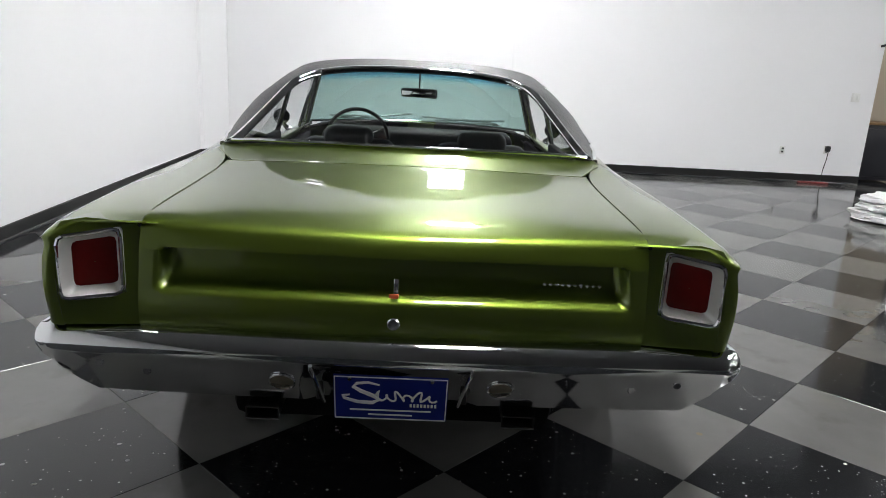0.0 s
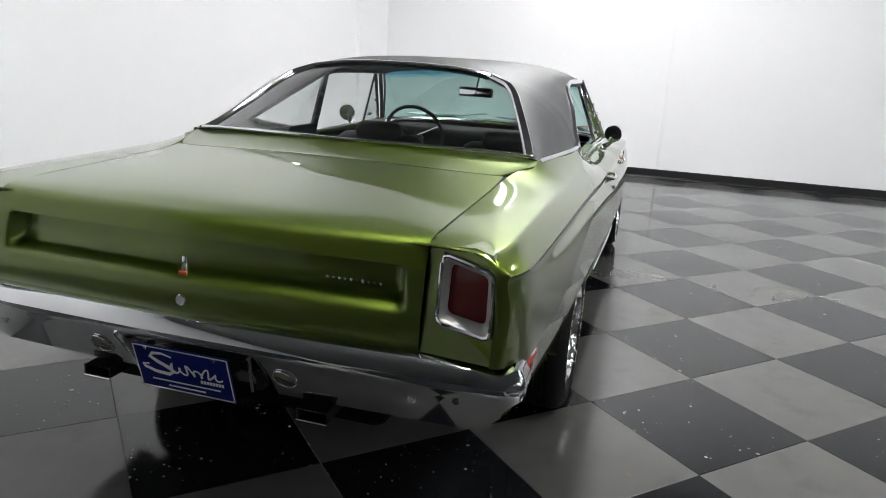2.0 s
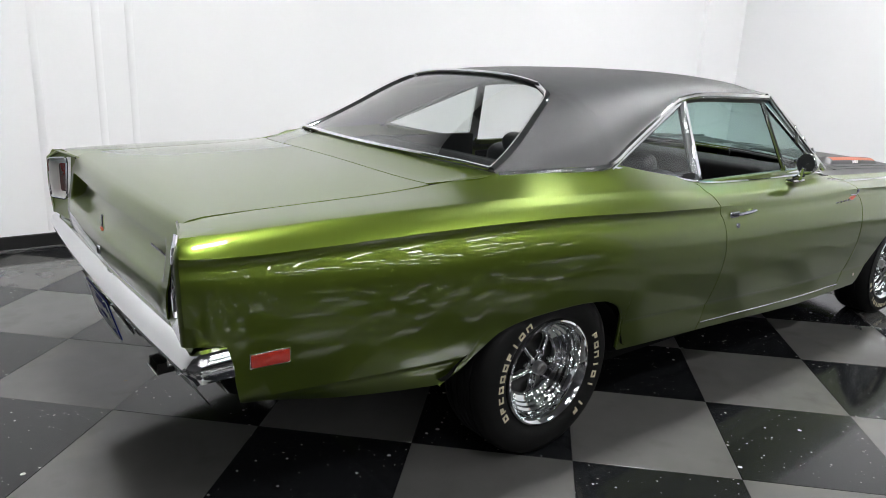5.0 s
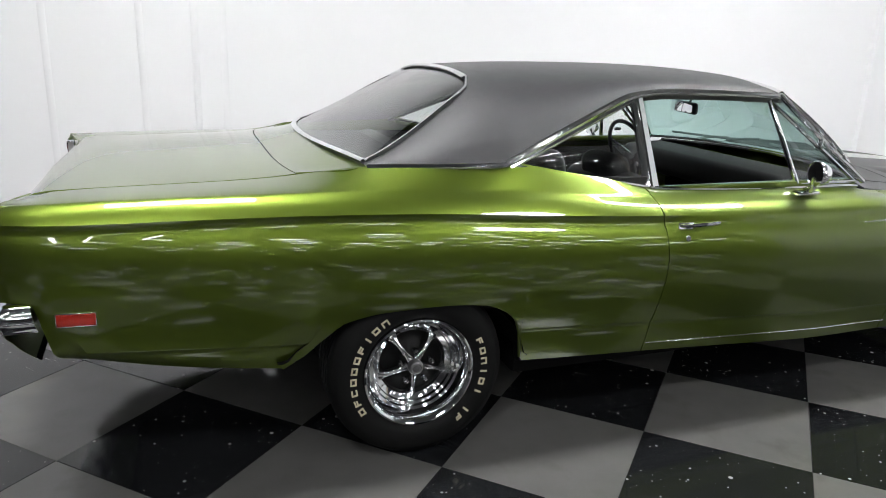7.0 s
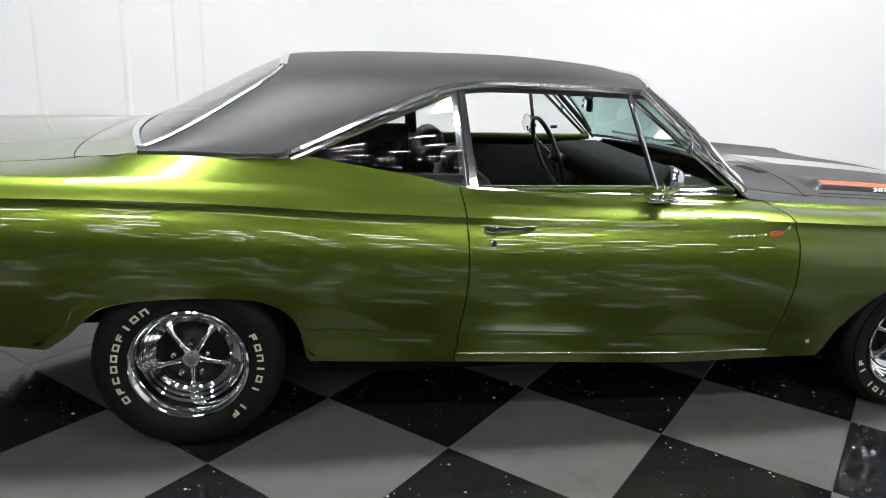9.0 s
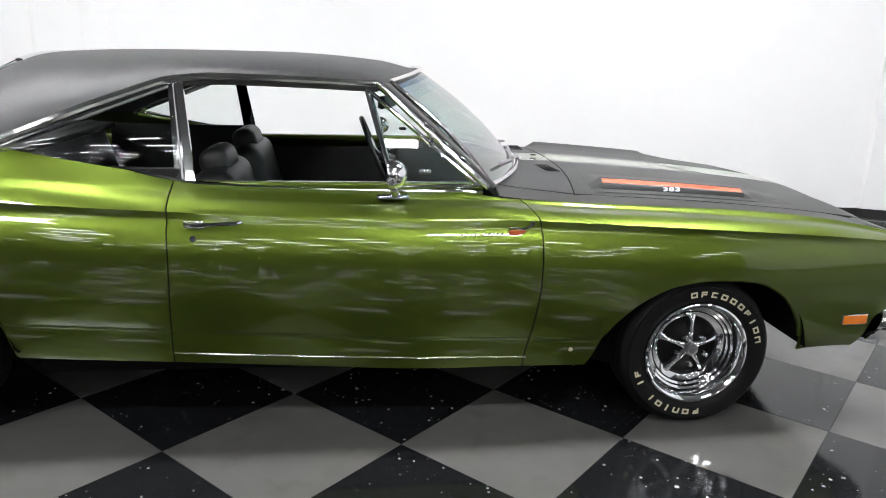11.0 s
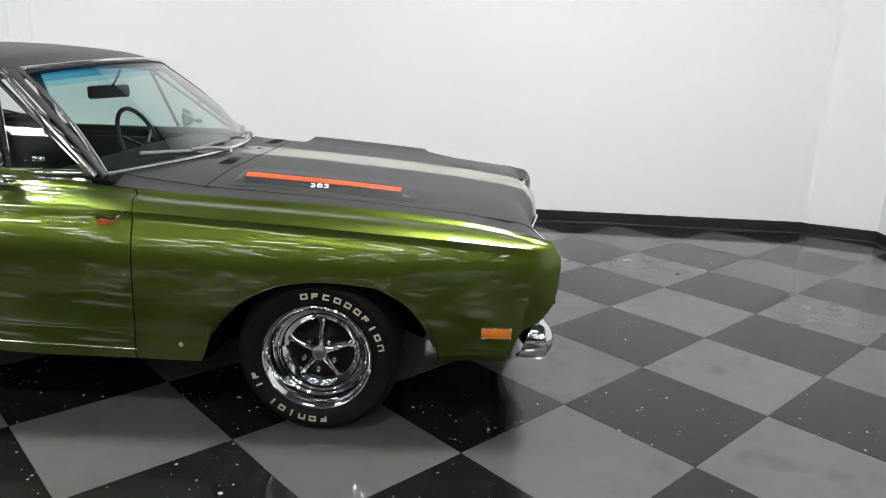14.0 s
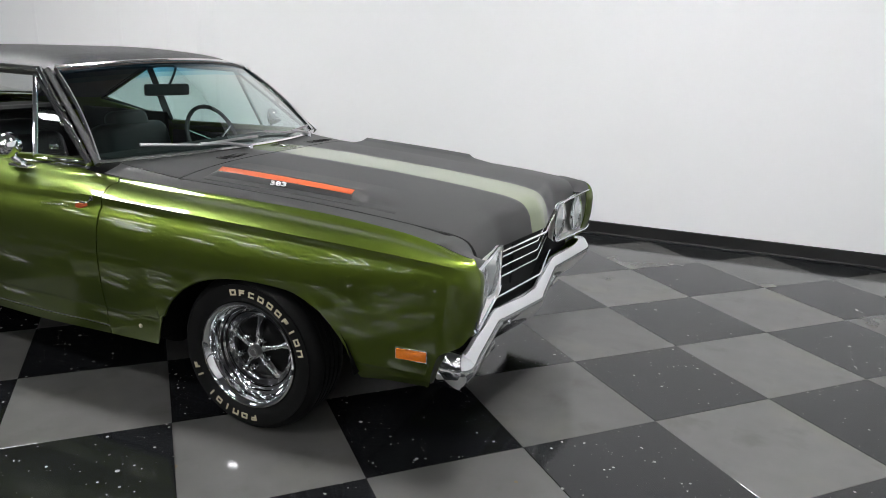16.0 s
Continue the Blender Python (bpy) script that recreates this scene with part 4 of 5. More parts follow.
def hood_scoops():
    for s in (-1, 1):
        xa, xb = 2.64, 3.245
        yo = lambda x: .622 - .012 * (x - xa) / .6
        tall = lambda x: lerp(.027, .023, min(1, max(0, (x - xa) / (xb - xa))))

        def rise(x):
            if x < xa:
                return max(0, (x - xa + .05) / .05)
            return 1.0 if x <= xb else max(0, 1 - (x - xb) / .055)

        def fairing(x):
            return rise(x) if x <= xb else max(0, 1 - (x - xb) / .2) ** 1.3

        P = []
        for x in stretch(xa - .05, xb + .2, 50, [xa, xb, xb + .055]):
            y, h, g = yo(x), tall(x) * rise(x), tall(x) * fairing(x)
            f = min(1, rise(x) * 4)
            P.append([(x, s * q, hood_z(x, q) + d) for q, d in ((y + .062, -.003), (y + .058, .004 * f), (y + .034, .003 * f), (y + .022, .003 * f), (y + .014, h * .8), (y + .008, h * .92), (y + .003, h * .96),
                                                                 (y - .0165, max(h * 1.28, g * .5)), (y - .03, max(h * 1.28, g * .8)), (y - .06, g * .78), (y - .1, g * .5), (y - .15, g * .2), (y - .2, .0005))])
        sc = part("hood_scoop", sheet(P), BLACKOUT, car, "satin black hood scoop with an orange edge")
        P = []
        for k in range(13):
            x = lerp(xa, xb, k / 12)
            y, h = yo(x), tall(x)
            P.append([(x, s * q, hood_z(x, q) + d) for q, d in ((y + .01, h * .84), (y + .011, h * .92), (y + .003, h * .96 + .003), (y - .01, h + .006), (y - .0155, h + .0065), (y - .016, h - .003))])
        part("edge_strip", sheet(P), ORANGE, sc, "orange painted edge")
        # side face in a darker black than the scoop, its shade painted in
        P = []
        for k in range(13):
            x = lerp(xa - .004, xb + .004, k / 12)
            y, h = yo(x), tall(x)
            P.append([(x, s * q, hood_z(x, q) + d) for q, d in ((y + .0245, .0035), (y + .0235, .005), (y + .0155, h * .8), (y + .0115, h * .87), (y + .01, h * .86))])
        part("scoop_side", sheet(P), BLKPLASTIC, sc, "lettered side face with shade put into its dark colour")
        txt = bpy.data.curves.new("number", "FONT")
        txt.body = "383"
        txt.size, txt.extrude, txt.align_x = .034, .002, "CENTER"
        txt.offset = .0012
        txt.space_character = 1.15
        txt.materials.append(WHITE)
        ob = new("number", txt)
        ob.parent = sc
        tilt = pose(2.93, s * .6415, hood_z(2.93, .64) + .0085, 62, 0, 180 if s > 0 else 0) @ Matrix.Diagonal((1.35, .68, 1, 1))
        ob.matrix_basis = tilt
        ob["label"] = "white number 383"


hood_scoops()


# front end: grille, headlamps, bumper
def front_end():
    bm = sheet([[(front_x(y) - .075, y, z) for y in (-.8, -.4, 0, .4, .8)] for z in (.36, .5, .6, .72)])
    part("grille_back", bm, SEAM, car)
    # top moulding under the hood lip
    part("grille_moulding", tube([(front_x(y) + .004, y, .69) for y in [-.42 + .84 * k / 28 for k in range(29)]], .0052), CHROME, car)
    for z, w in ((.648, .405), (.607, .4), (.566, .4)):
        part("grille_bar", tube([(front_x(y) - .03, y, z) for y in [-w + 2 * w * k / 28 for k in range(29)]], .0036, 6, flat=1.2), CHROME, car)
    part("grille_bar", tube([(front_x(y) - .012, y, .5) for y in [-.41 + .82 * k / 28 for k in range(29)]], .0065, 6, flat=.8), CHROME, car)
    for y in (-.2, .2, -.39, .39):
        part("grille_post", box((front_x(y) - .045, y, .59), (.01, .008, .17), .002), DASH, car)
    part("valance", sheet([[(3.71 - .02 * k, y, .42 - .06 * k) for y in (-.86, -.4, 0, .4, .86)] for k in range(3)]), GREEN, car)
    for s in (-1, 1):
        q = [Vector((3.765, s * .405, .728)), Vector((3.834, s * .86, .744)), Vector((3.834, s * .86, .53)), Vector((3.765, s * .405, .54))]
        cen = sum(q, Vector()) / 4

        def ring(f, dx):
            out = []
            w = [cen + (p - cen) * f + Vector((dx, 0, 0)) for p in q]
            for k in range(4):
                a, b, c = w[k - 1], w[k], w[(k + 1) % 4]
                out += [tuple(b.lerp(a, .1)), tuple(b.lerp(a, .03).lerp(c, .03)), tuple(b.lerp(c, .1))]
            return out

        bez = part("headlamp_bezel", sheet([ring(.985, -.01), ring(1.01, .002), ring(.985, .008), ring(.95, .002), ring(.93, -.03), ring(.5, -.035), ring(.02, -.035)], closed_v=True), BRUSHED, car, "silver headlamp bezel with a bright edge")
        part("bright_edge", tube([Vector(p) for p in ring(1.0, .006)], .006, 6, closed=True), CHROME, bez)
        for y in (.517, .742):
            x = lerp(3.768, 3.826, (y - .43) / .4)
            lampo = part("headlamp", disc((x - .028, s * y, .634), .093, .036, "x", 32, bevel=.5), LENS, car, "round clear sealed-beam headlamp")
            part("headlamp_ring", tube([(x - .018, s * y + .096 * math.cos(k * math.pi / 16), .634 + .096 * math.sin(k * math.pi / 16)) for k in range(32)], .006, 6, closed=True), CHROME, lampo)

    half = []
    plan = [(lerp(3.842, 3.79, a / .42) if a < .42 else lerp(3.79, 3.85, (a - .42) / .42), a, 1.0, 0.0) for a in [.03 * k for k in range(29)]]
    for k in range(1, 9):
        q = math.pi / 2 * k / 8
        plan.append((3.81 + .042 * math.cos(q), .86 + .065 * math.sin(q), math.cos(q), math.sin(q)))
    for k in range(1, 4):
        plan.append((3.81 - .12 * k / 3, .925 - .004 * k, 0.0, 1.0))
    for n, (x, a, nx, ny) in enumerate(plan):
        d = -.03 * max(0, 1 - a / .42)
        row = []
        for deep, z in ((.085, .462), (.05, .468), (.02, .455), (.004, .43), (0, .412), (.003, .395), (.02, .362), (.045, .325), (.075, .3)):
            z = max(z, .3 + .04 * min(1, max(0, (a - .8) / .06)) + .3 * max(0, .33 - z))
            stop = 3.69 + .4 * (z - .287)
            px = x - nx * deep
            if n == len(plan) - 1:
                px = stop
            row.append((max(px, stop) if a > .8 else px, a - ny * deep * .6, z + d))
        half.append(row)
    P = [[(x, -y, z) for x, y, z in row] for row in reversed(half[1:])] + half
    fb = part("front_bumper", sheet(P), CHROME, car, "chrome front bumper with a dipped middle")
    for s in (-1, 1):
        part("turn_lamp", box((3.745, s * .5, .318), (.05, .17, .04), .01), CHROME, car, "chrome parking lamp under the bumper")
        part("bolt", disc((3.795, s * .34, .39), .01, .006, "x", 12), CHROME, fb)


front_end()


# side lamps, handles, mirrors, wipers
def details():
    for s in (-1, 1):
        for xa, xb, z, m, lab in ((-1.11, -1.0, .65, REDMARK, "red side marker lamp"), (3.58, 3.69, .436, AMBER, "amber side marker lamp")):
            xm = (xa + xb) / 2
            y = (on_side(xa, z) + on_side(xb, z)) / 2
            ang = math.degrees(math.atan2(on_side(xb, z) - on_side(xa, z), xb - xa)) * s
            rot = Matrix.Rotation(radians(ang), 4, "Z")
            fr = part("side_marker", box((xm, s * (y + .0005), z), (xb - xa + .004, .01, .044), .003, rot=rot), CHROME, car, lab)
            part("lens", box((xm, s * (y + .004), z), (xb - xa - .002, .01, .037), .003, rot=rot), m, fr)
        # door handle
        y = on_side(1.15, .835)
        hd = part("door_handle", tube([(1.075, s * (y + .004), .835), (1.085, s * (y + .022), .838), (1.12, s * (y + .028), .839), (1.2, s * (y + .026), .841), (1.245, s * (y + .018), .842), (1.255, s * (y + .002), .842)], .0095, 8, flat=.8), CHROME, car, "chrome pull handle")
        part("backing", box((1.1, s * (y + .006), .832), (.07, .012, .032), .005), CHROME, hd)
        part("door_lock", disc((1.1, s * (on_side(1.1, .79)), .79), .012, .008, "y" if s > 0 else "-y", 16), CHROME, car)
        # sill moulding
        part("sill_moulding", tube([(x, s * (on_side(x, lerp(.345, .304, (x - 1.03) / 1.25)) + .001), lerp(.345, .304, (x - 1.03) / 1.25)) for x in stretch(1.0, 2.3, 10)], .003), STEEL, car)
        # mirror
        mr = part("door_mirror", tube([(1.79, s * .85, .925), (1.79, s * .868, .938), (1.785, s * .885, .955), (1.775, s * .895, .99)], lambda t: .02 - .008 * t, 10), CHROME, car, "round chrome door mirror")
        own = lathe([(.0001, -.058), (.02, -.055), (.04, -.042), (.05, -.02), (.054, .0), (.052, .006), (.05, .004), (.0001, .003)], 28)
        bmesh.ops.transform(own, matrix=Matrix.Translation((1.775, s * .9, 1.01)) @ Matrix.Rotation(radians(90 + s * 12), 4, "Z") @ Matrix.Rotation(radians(0), 4, "X"), verts=own.verts)
        part("mirror_head", own, CHROME, mr)
        part("mirror_foot", box((1.785, s * .852, .92), (.12, .045, .016), .006), CHROME, mr)
        # nameplate on the door
        script_badge((2.1, s * (on_side(2.1, .785) + .004), .8), "y", s, .16)
        yb = on_side(2.235, .8) + .003
        em = part("badge", sheet([[(2.2, s * yb, .806), (2.2, s * (yb + .006), .806), (2.2, s * (yb + .006), .79), (2.2, s * yb, .79)], [(2.215, s * yb, .81), (2.215, s * (yb + .006), .81), (2.215, s * (yb + .006), .784), (2.215, s * yb, .784)],
                                  [(2.262, s * yb, .81), (2.262, s * (yb + .005), .81), (2.262, s * (yb + .005), .803), (2.262, s * yb, .803)]], closed_v=True), ORANGE, car, "small red-orange badge")
        part("badge_arc", tube([(2.2, s * (yb + .004), .818), (2.222, s * (yb + .005), .82), (2.25, s * (yb + .005), .814), (2.275, s * (yb + .005), .822), (2.286, s * (yb + .004), .834)], .004, 6), CHROME, em, "thin chrome arc")
        part("badge_tip", disc((2.286, s * yb, .834), .009, .006, "y" if s > 0 else "-y", 12), BLKPLASTIC, em)
        part("body_plug", disc((2.47, s * (on_side(2.47, .335) - .002), .335), .009, .006, "y" if s > 0 else "-y", 12), WHITE_RUB, car, "small cream rubber plug")
    for y0_, tip in ((-.12, -.58), (.52, .05)):
        a = ws_point(y0_ / .795, 1.02) + Vector((.02, 0, .012))
        b = ws_point(tip / .72, .91) + Vector((.02, 0, .018))
        m = a.lerp(b, .5) + Vector((.012, 0, .006))
        wp = part("wiper", tube([a, a.lerp(m, .5) + Vector((.006, 0, .01)), m], .0085, 6), WIPER, car, "grey metal windscreen wiper")
        c = ws_point((y0_ + .1) / .75, .93) + Vector((.018, 0, .01))
        part("wiper_blade", tube([c, m + Vector((-.005, 0, -.004)), b], .007, 6), WIPER, wp)
        part("wiper_pivot", disc(a + Vector((0, 0, -.015)), .016, .02, "z", 14), CHROME, wp)
    # aerial base, washer nozzle
    part("washer_nozzle", box((2.5, 0, .957), (.03, .016, .01), .004), CHROME, car)


details()


# wheels
def wheel_meshes(R, w, r=.203):
    """Meshes of one wheel that faces -y, its middle at the origin."""
    out = {}

    def keep(name, bm, material, smooth=True):
        ob = part(name, bm, material, None)
        me = ob.data
        bpy.data.objects.remove(ob)
        out[name] = me

    h = w / 2
    prof = [(r, h * .82), (r + .02, h * .95), ((r + R) / 2, h), (R - .03, h * .93), (R - .008, h * .8), (R, h * .6), (R + .0, 0), (R, -h * .6), (R - .008, -h * .8), (R - .03, -h * .93), ((r + R) / 2 + .02, -h), ((r + R) / 2 - .02, -h * 1.0), (r + .02, -h * .95), (r, -h * .82)]
    groove = []
    for y in (.42, .14, -.14, -.42):
        groove += [(R, h * y + .006), (R - .007, h * y + .004), (R - .007, h * y - .004), (R, h * y - .006)]
    prof = prof[:6] + groove + prof[7:]
    bm = lathe(prof, 64)
    keep("tyre", bm, RUBBER)
    keep("rim", lathe([(r, h * .8), (.19, h * .6), (.186, 0), (.178, -h * .2), (.168, -h * .3), (.15, -h * .32)], 56), DARK)
    # bright trim ring with steps
    steps = [(r + .004, -.86), (r + .001, -.95), (r - .006, -.97), (r - .013, -.92), (r - .02, -.82), (r - .027, -.66), (r - .032, -.5), (r - .041, -.46), (r - .044, -.36), (r - .053, -.32), (r - .056, -.24), (.138, -.2), (.128, -.16), (.124, -.08)]
    keep("trim_ring", lathe([(q, h * y) for q, y in steps], 72), CHROME)
    keep("pocket", lathe([(.132, -h * .1), (.12, -h * .02), (.08, -h * .06), (.05, -h * .25), (.0001, -h * .3)], 48), POCKET)
    # a spoke: ridge from the hub to the ring
    rows = []
    for k in range(9):
        t = k / 8
        rr = lerp(.024, .135, t)
        ww = lerp(.013, .0085, t) + .018 * max(0, t - .72) / .28 + .006 * max(0, .15 - t) / .15
        y = lerp(-h * .38, -h * .2, t) - .006 * math.sin(math.pi * t)
        rows.append([(-ww, y + .022, rr), (-ww * .7, y + .004, rr), (-ww * .2, y, rr), (ww * .2, y, rr), (ww * .7, y + .004, rr), (ww, y + .022, rr)])
    keep("spoke", sheet(rows), CHROME)
    keep("hub_cap", lathe([(.027, -h * .4), (.027, -h * .56), (.024, -h * .62), (.019, -h * .64), (.017, -h * .6), (.0125, -h * .6), (.012, -h * .63), (.0001, -h * .64)], 32), HUB)
    keep("lug_nut", lathe([(.011, 0), (.011, -.02), (.008, -.03), (.0001, -.032)], 8), CHROME)
    # raised pale lettering shapes on the sidewall
    bm = bmesh.new()
    rm = r + .041
    hh = .0225

    def glyph(a, kind):
        c, s_ = math.cos(a), math.sin(a)
        M = Matrix(((s_, 0, c, rm * c), (0, 1, 0, -h * .985 - .002), (-c, 0, s_, rm * s_), (0, 0, 0, 1)))
        wd = .021
        q = .006
        bars = {"o": [(-wd / 2, 0, q, hh), (wd / 2, 0, q, hh), (0, hh / 2 - .003, wd, q), (0, -hh / 2 + .003, wd, q)],
                "l": [(0, 0, q + .001, hh * 1.15)], "n": [(-wd / 2, 0, q, hh), (wd / 2, 0, q, hh), (0, hh / 2 - .003, wd, q)],
                "f": [(-wd / 2, 0, q, hh), (0, hh / 2 - .003, wd, q), (0, 0, wd * .8, q)], "c": [(-wd / 2, 0, q, hh), (0, hh / 2 - .003, wd, q), (0, -hh / 2 + .003, wd, q)]}[kind]
        for x, z, w_, h_ in bars:
            own = box((x, 0, z), (w_, .003, h_))
            bmesh.ops.transform(own, matrix=M, verts=own.verts)
            me = bpy.data.meshes.new("t")
            own.to_mesh(me)
            own.free()
            bm.from_mesh(me)
            bpy.data.meshes.remove(me)

    st = radians(9.6)
    for k, g in enumerate("ofcooofloc"[:9] + "n"):
        glyph(radians(90) + st * 4.5 - st * k, g)
    for k, g in enumerate("fonlol" + "flf"):
        if k != 6:
            glyph(radians(270) + st * 4 - st * k * 1.0, g)
    keep("lettering", bm, WHITE_RUB)
    return out


def wheel(meshes, x, y, z, spin, turn, s):
    m = pose(x, s * y, z, 0, 0, 0 if s < 0 else 180) @ pose(0, 0, 0, 0, spin, 0)
    w = part("wheel", meshes["rim"], None, car, "five-spoke chrome wheel on a black tyre")
    w.matrix_basis = m

    def sub(name, mesh, mm=None, label=""):
        o = part(name, meshes[mesh], None, w, label)
        if mm is not None:
            o.matrix_basis = mm

    sub("tyre", "tyre", None, "black rubber tyre with raised pale lettering shapes")
    sub("lettering", "lettering", pose(0, 0, 0, 0, turn, 0))
    sub("trim_ring", "trim_ring", None, "chrome trim ring")
    sub("pocket", "pocket")
    sub("hub_cap", "hub_cap")
    for k in range(5):
        sub("spoke", "spoke", pose(0, 0, 0, 0, 72 * k, 0))
        a = radians(72 * k + 36 + 90)
        sub("lug_nut", "lug_nut", pose(.062 * math.cos(a), -.045, .062 * math.sin(a)))


WR = wheel_meshes(.328, .25)
WF = wheel_meshes(.308, .22, .208)
for s in (-1, 1):
    wheel(WR, .018, .822, .33, 36 if s < 0 else 40, -112 if s < 0 else 20, s)
    wheel(WF, 2.966, .83, .308, 2 if s < 0 else -30, 31 if s < 0 else 10, s)


# underside and cabin
def cabin():
    part("floor_pan", box((1.5, 0, .26), (3.5, 1.1, .14), .03), DARK, car)
    part("fuel_tank", box((-.66, 0, .45), (.7, 1.0, .26), .04), DARK, car)
    part("floor_pan", box((1.5, 0, .28), (2.06, 1.6, .14), .03), DARK, car)
    for s in (-1, 1):
        part("inner_sill", box((1.5, s * .85, .36), (2.1, .06, .12), .02), DARK, car)
        part("axle", tube([(.03, s * .1, .335), (.03, s * .75, .335)], .05, 10), DARK, car)
        part("axle", tube([(2.955, s * .1, .3), (2.955, s * .75, .3)], .04, 10), DARK, car)
        # door cards
        part("door_card", box((1.58, s * .775, .65), (1.02, .03, .48), .01), DASH, car, "black inner door panel")
        part("door_card_top", box((1.6, s * .778, .94), (1.05, .045, .03), .008), GREEN, car, "green painted inner door top")
        part("quarter_card", box((.65, s * .77, .75), (.75, .04, .5), .01), DASH, car)
        part("quarter_card_top", box((.72, s * .785, 1.0), (.6, .03, .02), .006, rot=Matrix.Rotation(radians(9), 4, "Y")), GREEN, car)
    part("parcel_shelf", box((.08, 0, 1.0), (.5, 1.36, .03), .01), DASH, car)
    part("headliner", sheet([[(x, y, roof_point(x, u_at(x, abs(y))).z - .03) for y in [-.6 + 1.2 * k / 12 for k in range(13)]] for x in stretch(.42, 1.8, 12)]), DASH, car)
    part("dashboard", box((2.0, 0, .872), (.3, 1.3, .14), .05, seg=3), DASH, car, "black padded dashboard")
    part("firewall", box((2.25, 0, .59), (.06, 1.34, .52), .01), DARK, car)
    for k in (-.1, .12):
        part("dash_knob", disc((1.885, k, .84), .012, .015, "-x", 12), CHROME, car)
    # steering wheel on the left
    c = Vector((1.74, .39, .91))
    rot = Matrix.Rotation(radians(-22), 4, "Y")
    ring = [c + rot @ Vector((0, .195 * math.cos(k * math.pi / 20), .195 * math.sin(k * math.pi / 20))) for k in range(40)]
    sw = part("steering_wheel", tube(ring, .012, 8, closed=True), BLKPLASTIC, car, "thin black steering wheel")
    for a in (20, 160, 270):
        e = c + rot @ Vector((0, .19 * math.cos(radians(a)), .19 * math.sin(radians(a))))
        part("wheel_spoke", tube([c + Vector((.03, 0, -.02)), e], .008, 6), STEEL, sw)
    part("column", tube([c + Vector((.02, 0, -.01)), c + Vector((.3, 0, -.13))], .03, 10), BLKPLASTIC, car)
    # seats
    for s in (-1, 1):
        st = part("front_seat", box((1.38, s * .38, .56), (.52, .56, .16), .06, seg=4), SEAT, car, "black vinyl front seat")
        rot = Matrix.Rotation(radians(-14), 4, "Y")
        part("backrest", box((1.14, s * .38, .72), (.18, .54, .5), .075, rot=rot, seg=4), SEAT, st)
        part("headrest", box((1.085, s * .38, .968), (.12, .28, .135), .05, rot=rot, seg=4), SEAT, st)
        part("headrest_post", tube([(1.1, s * .38, .88), (1.085, s * .38, .96)], .012, 8), STEEL, st)
    part("rear_seat", box((.5, 0, .6), (.5, 1.4, .16), .06, seg=4), SEAT, car, "black vinyl rear bench")
    part("rear_backrest", box((.25, 0, .82), (.16, 1.36, .42), .06, rot=Matrix.Rotation(radians(-18), 4, "Y"), seg=4), SEAT, car)
    # inner mirror
    part("inner_mirror", box((1.79, 0, 1.205), (.03, .25, .06), .014, rot=Matrix.Rotation(radians(-16), 4, "Z"), seg=3), BLKPLASTIC, car, "dark-backed inner mirror")
    part("mirror_glass", box((1.7745, .0045, 1.205), (.004, .23, .048), .001, rot=Matrix.Rotation(radians(-16), 4, "Z")), CHROME, car)
    part("mirror_arm", tube([(1.8, 0, 1.22), (1.84, 0, 1.28), (1.87, 0, 1.345)], .006, 6), BLKPLASTIC, car)


cabin()


def settle():
    """The stance of the body: it sits a little lower behind the windscreen, and its middle a little further back."""
    low = curve((-2, -.013), (1.8, -.013), (2.3, 0), (4, 0))
    back = curve((-1.3, 0), (0, -.012), (1.0, -.022), (2.3, -.02), (2.94, -.013), (3.85, 0))
    for ob in car.children_recursive:
        if ob.type == "FONT":
            ob.matrix_basis = pose(back(2.93), 0, 0) @ ob.matrix_basis
        elif ob.name.split(".")[0] != "wheel" and ob.parent.name.split(".")[0] != "wheel":
            for v in ob.data.vertices:
                v.co = (v.co.x + back(v.co.x), v.co.y, v.co.z + low(v.co.x))


settle()


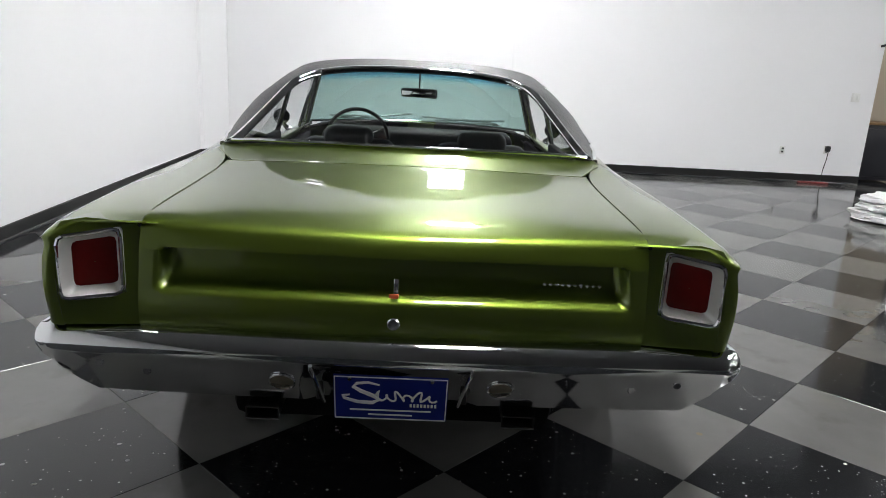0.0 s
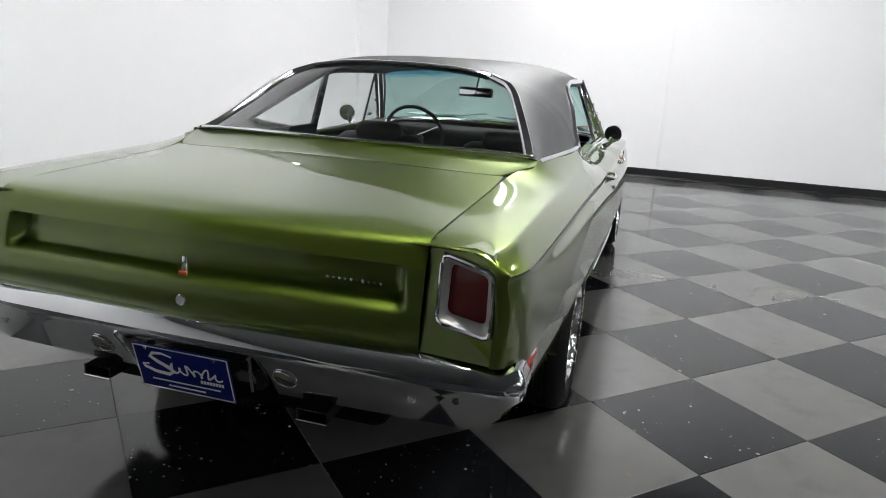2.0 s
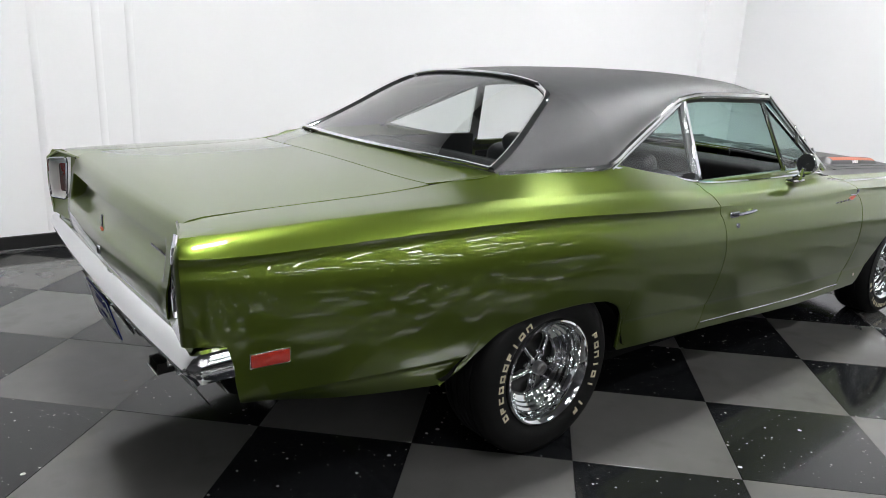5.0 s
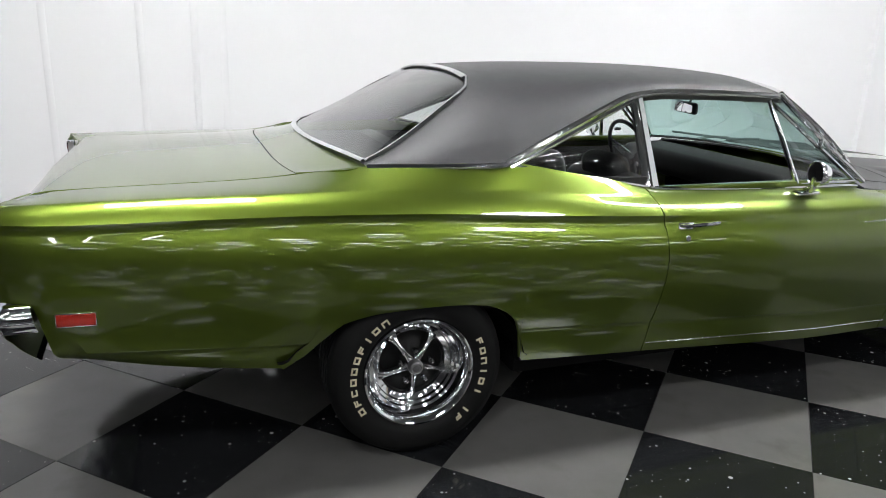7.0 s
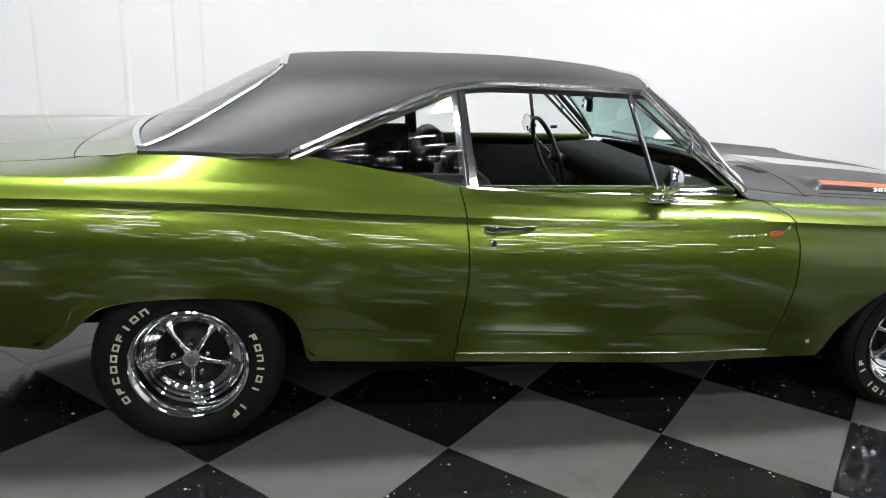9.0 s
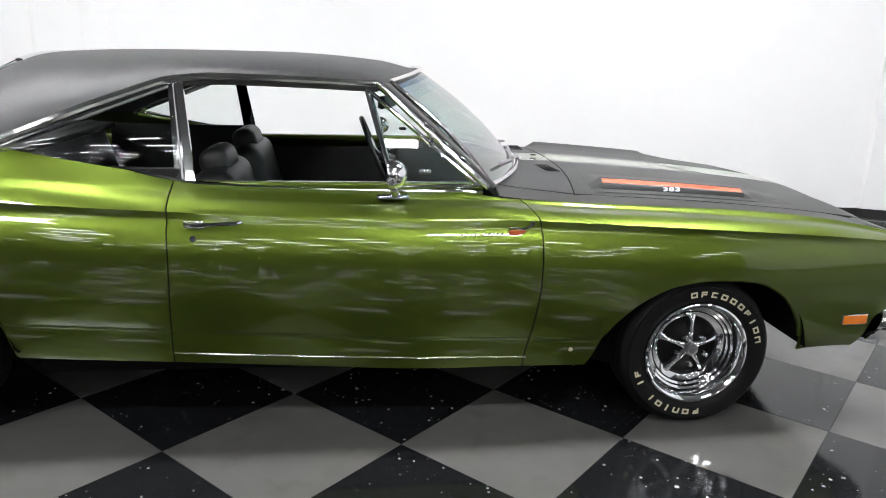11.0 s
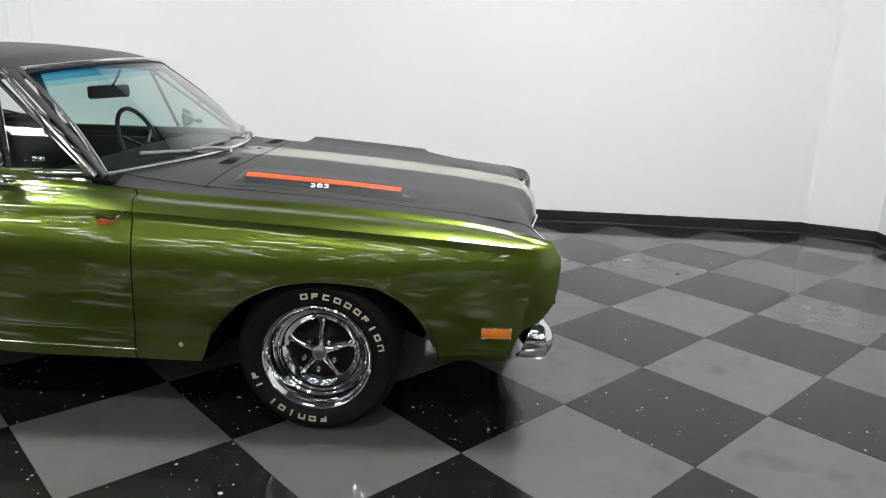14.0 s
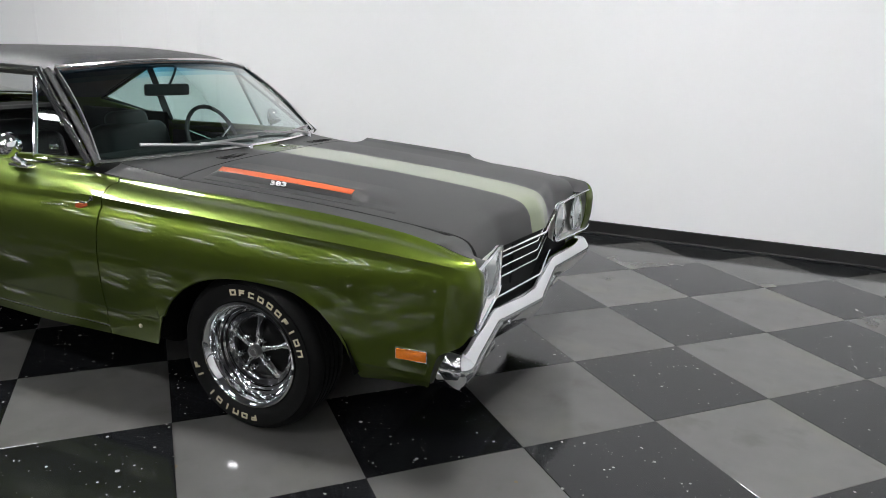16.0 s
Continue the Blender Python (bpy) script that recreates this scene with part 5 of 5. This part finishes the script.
# ---- floor tiles ----
def tile_mat(name, color, var, specks):
    m = mat(name, color, 0.1, var=var, vscale=7, rvar=0.04, spec=.4)
    nt = m.node_tree
    p = nt.nodes["Principled BSDF"]
    tc = next(n for n in nt.nodes if n.type == "TEX_COORD")
    geo = nt.nodes.new("ShaderNodeNewGeometry")
    for n in nt.nodes:
        if n.type == "TEX_NOISE":
            nt.links.new(geo.outputs["Position"], n.inputs["Vector"])
    base = p.inputs["Base Color"].links[0].from_socket
    info = nt.nodes.new("ShaderNodeObjectInfo")
    tone = nt.nodes.new("ShaderNodeMapRange")
    tone.inputs["To Min"].default_value, tone.inputs["To Max"].default_value = 0.88, 1.12
    nt.links.new(info.outputs["Random"], tone.inputs["Value"])
    mul = nt.nodes.new("ShaderNodeMix")
    mul.data_type, mul.blend_type = "RGBA", "MULTIPLY"
    mul.inputs[0].default_value = 1
    nt.links.new(base, mul.inputs[6])
    nt.links.new(tone.outputs[0], mul.inputs[7])
    last = mul.outputs[2]

    def layer(fac, color):
        nonlocal last
        mx = nt.nodes.new("ShaderNodeMix")
        mx.data_type = "RGBA"
        mx.inputs[7].default_value = (*color, 1)
        nt.links.new(fac, mx.inputs[0])
        nt.links.new(last, mx.inputs[6])
        last = mx.outputs[2]

    # worn patches and darker scuffs
    for scale, a, b, most, shade in ((1.7, .56, .78, .6, (1.35, 1.35, 1.15)), (4.6, .58, .7, .4, (.62, .6, .56))):
        no = nt.nodes.new("ShaderNodeTexNoise")
        no.inputs["Scale"].default_value, no.inputs["Detail"].default_value = scale, 9
        nt.links.new(geo.outputs["Position"], no.inputs["Vector"])
        pr = nt.nodes.new("ShaderNodeMapRange")
        pr.inputs["From Min"].default_value, pr.inputs["From Max"].default_value, pr.inputs["To Max"].default_value = a, b, most
        nt.links.new(no.outputs["Fac"], pr.inputs["Value"])
        layer(pr.outputs[0], [c * k for c, k in zip(color, shade)])
    for scale, share, size in ((19.0, .74, .17), (38.0, .78, .21), (75.0, .88, .24)) if specks else ((9.0, .965, .22),):
        vo = nt.nodes.new("ShaderNodeTexVoronoi")
        vo.inputs["Scale"].default_value = scale
        nt.links.new(geo.outputs["Position"], vo.inputs["Vector"])
        sep = nt.nodes.new("ShaderNodeSeparateColor")
        nt.links.new(vo.outputs["Color"], sep.inputs[0])
        gate = nt.nodes.new("ShaderNodeMapRange")
        gate.inputs["From Min"].default_value, gate.inputs["From Max"].default_value = share, 1.0
        gate.inputs["To Min"].default_value, gate.inputs["To Max"].default_value = 0.0, size
        nt.links.new(sep.outputs[0], gate.inputs["Value"])
        lt = nt.nodes.new("ShaderNodeMath")
        lt.operation = "LESS_THAN"
        nt.links.new(vo.outputs["Distance"], lt.inputs[0])
        nt.links.new(gate.outputs[0], lt.inputs[1])
        layer(lt.outputs[0], (.3, .3, .285) if specks else (.11, .09, .06))
    nt.links.new(last, p.inputs["Base Color"])
    return m


TILE_G = tile_mat("grey_tile", (0.094, 0.093, 0.089), .14, False)
TILE_B = tile_mat("black_tile", (0.009, 0.0095, 0.0105), .3, True)
S = .6096
TH = radians(45.29)
OX, OY = (3.954, -.5875)


def tile_mesh(material):
    bm = bmesh.new()
    h = S / 2 - .0006
    rows = [[(-h, -h, -.01), (h, -h, -.01), (h, h, -.01), (-h, h, -.01)], [(-h, -h, -.0012), (h, -h, -.0012), (h, h, -.0012), (-h, h, -.0012)],
            [(-h + .0012, -h + .0012, 0), (h - .0012, -h + .0012, 0), (h - .0012, h - .0012, 0), (-h + .0012, h - .0012, 0)]]
    sheet(rows, bm, closed_v=True)
    bm.verts.ensure_lookup_table()
    bm.faces.new(bm.verts[-4:])
    bmesh.ops.recalc_face_normals(bm, faces=bm.faces)
    me = bpy.data.meshes.new("floor_tile")
    bm.to_mesh(me)
    bm.free()
    me.materials.append(material)
    return me


def tiles():
    floor = bpy.data.objects["floor"]
    M = (tile_mesh(TILE_G), tile_mesh(TILE_B))
    spots = []
    c, s = math.cos(TH), math.sin(TH)
    for i in range(-40, 40):
        for j in range(-40, 40):
            u, v = (i + .5) * S, (j + .5) * S
            x, y = OX + u * c - v * s, OY + u * s + v * c
            if XB - .5 < x < 12 and -17 < y < YL + .5:
                spots.append(((x - 1.2) ** 2 + (y + .8) ** 2, x, y, (i + j + 0) % 2))
    spots.sort()
    for k, (_, x, y, b) in enumerate(spots[:300]):
        ob = new("floor_tile", M[b])
        ob.matrix_basis = pose(x, y, 0, 0, 0, math.degrees(TH))
        ob.parent = floor
        ob.matrix_parent_inverse = floor.matrix_basis.inverted()
    for b, name in ((0, "grey_floor_tiles"), (1, "black_floor_tiles")):
        verts, faces = [], []
        h = S / 2 - .0006
        for _, x, y, bb in spots[300:]:
            if bb == b:
                n = len(verts)
                for p, q in ((-h, -h), (h, -h), (h, h), (-h, h)):
                    verts.append((x + p * c - q * s, y + p * s + q * c, 0))
                for p, q in ((-h, -h), (h, -h), (h, h), (-h, h)):
                    verts.append((x + p * c - q * s, y + p * s + q * c, -.01))
                faces += [(n, n + 1, n + 2, n + 3)] + [(n + k, n + 4 + k, n + 4 + (k + 1) % 4, n + (k + 1) % 4) for k in range(4)]
        me = bpy.data.meshes.new(name)
        me.from_pydata(verts, [], faces)
        me.materials.append((TILE_G, TILE_B)[b])
        ob = new(name, me)
        ob.parent = floor
        ob.matrix_parent_inverse = floor.matrix_basis.inverted()
        ob["kind"] = "stuff"
        ob["label"] = "far glossy floor tiles"


tiles()
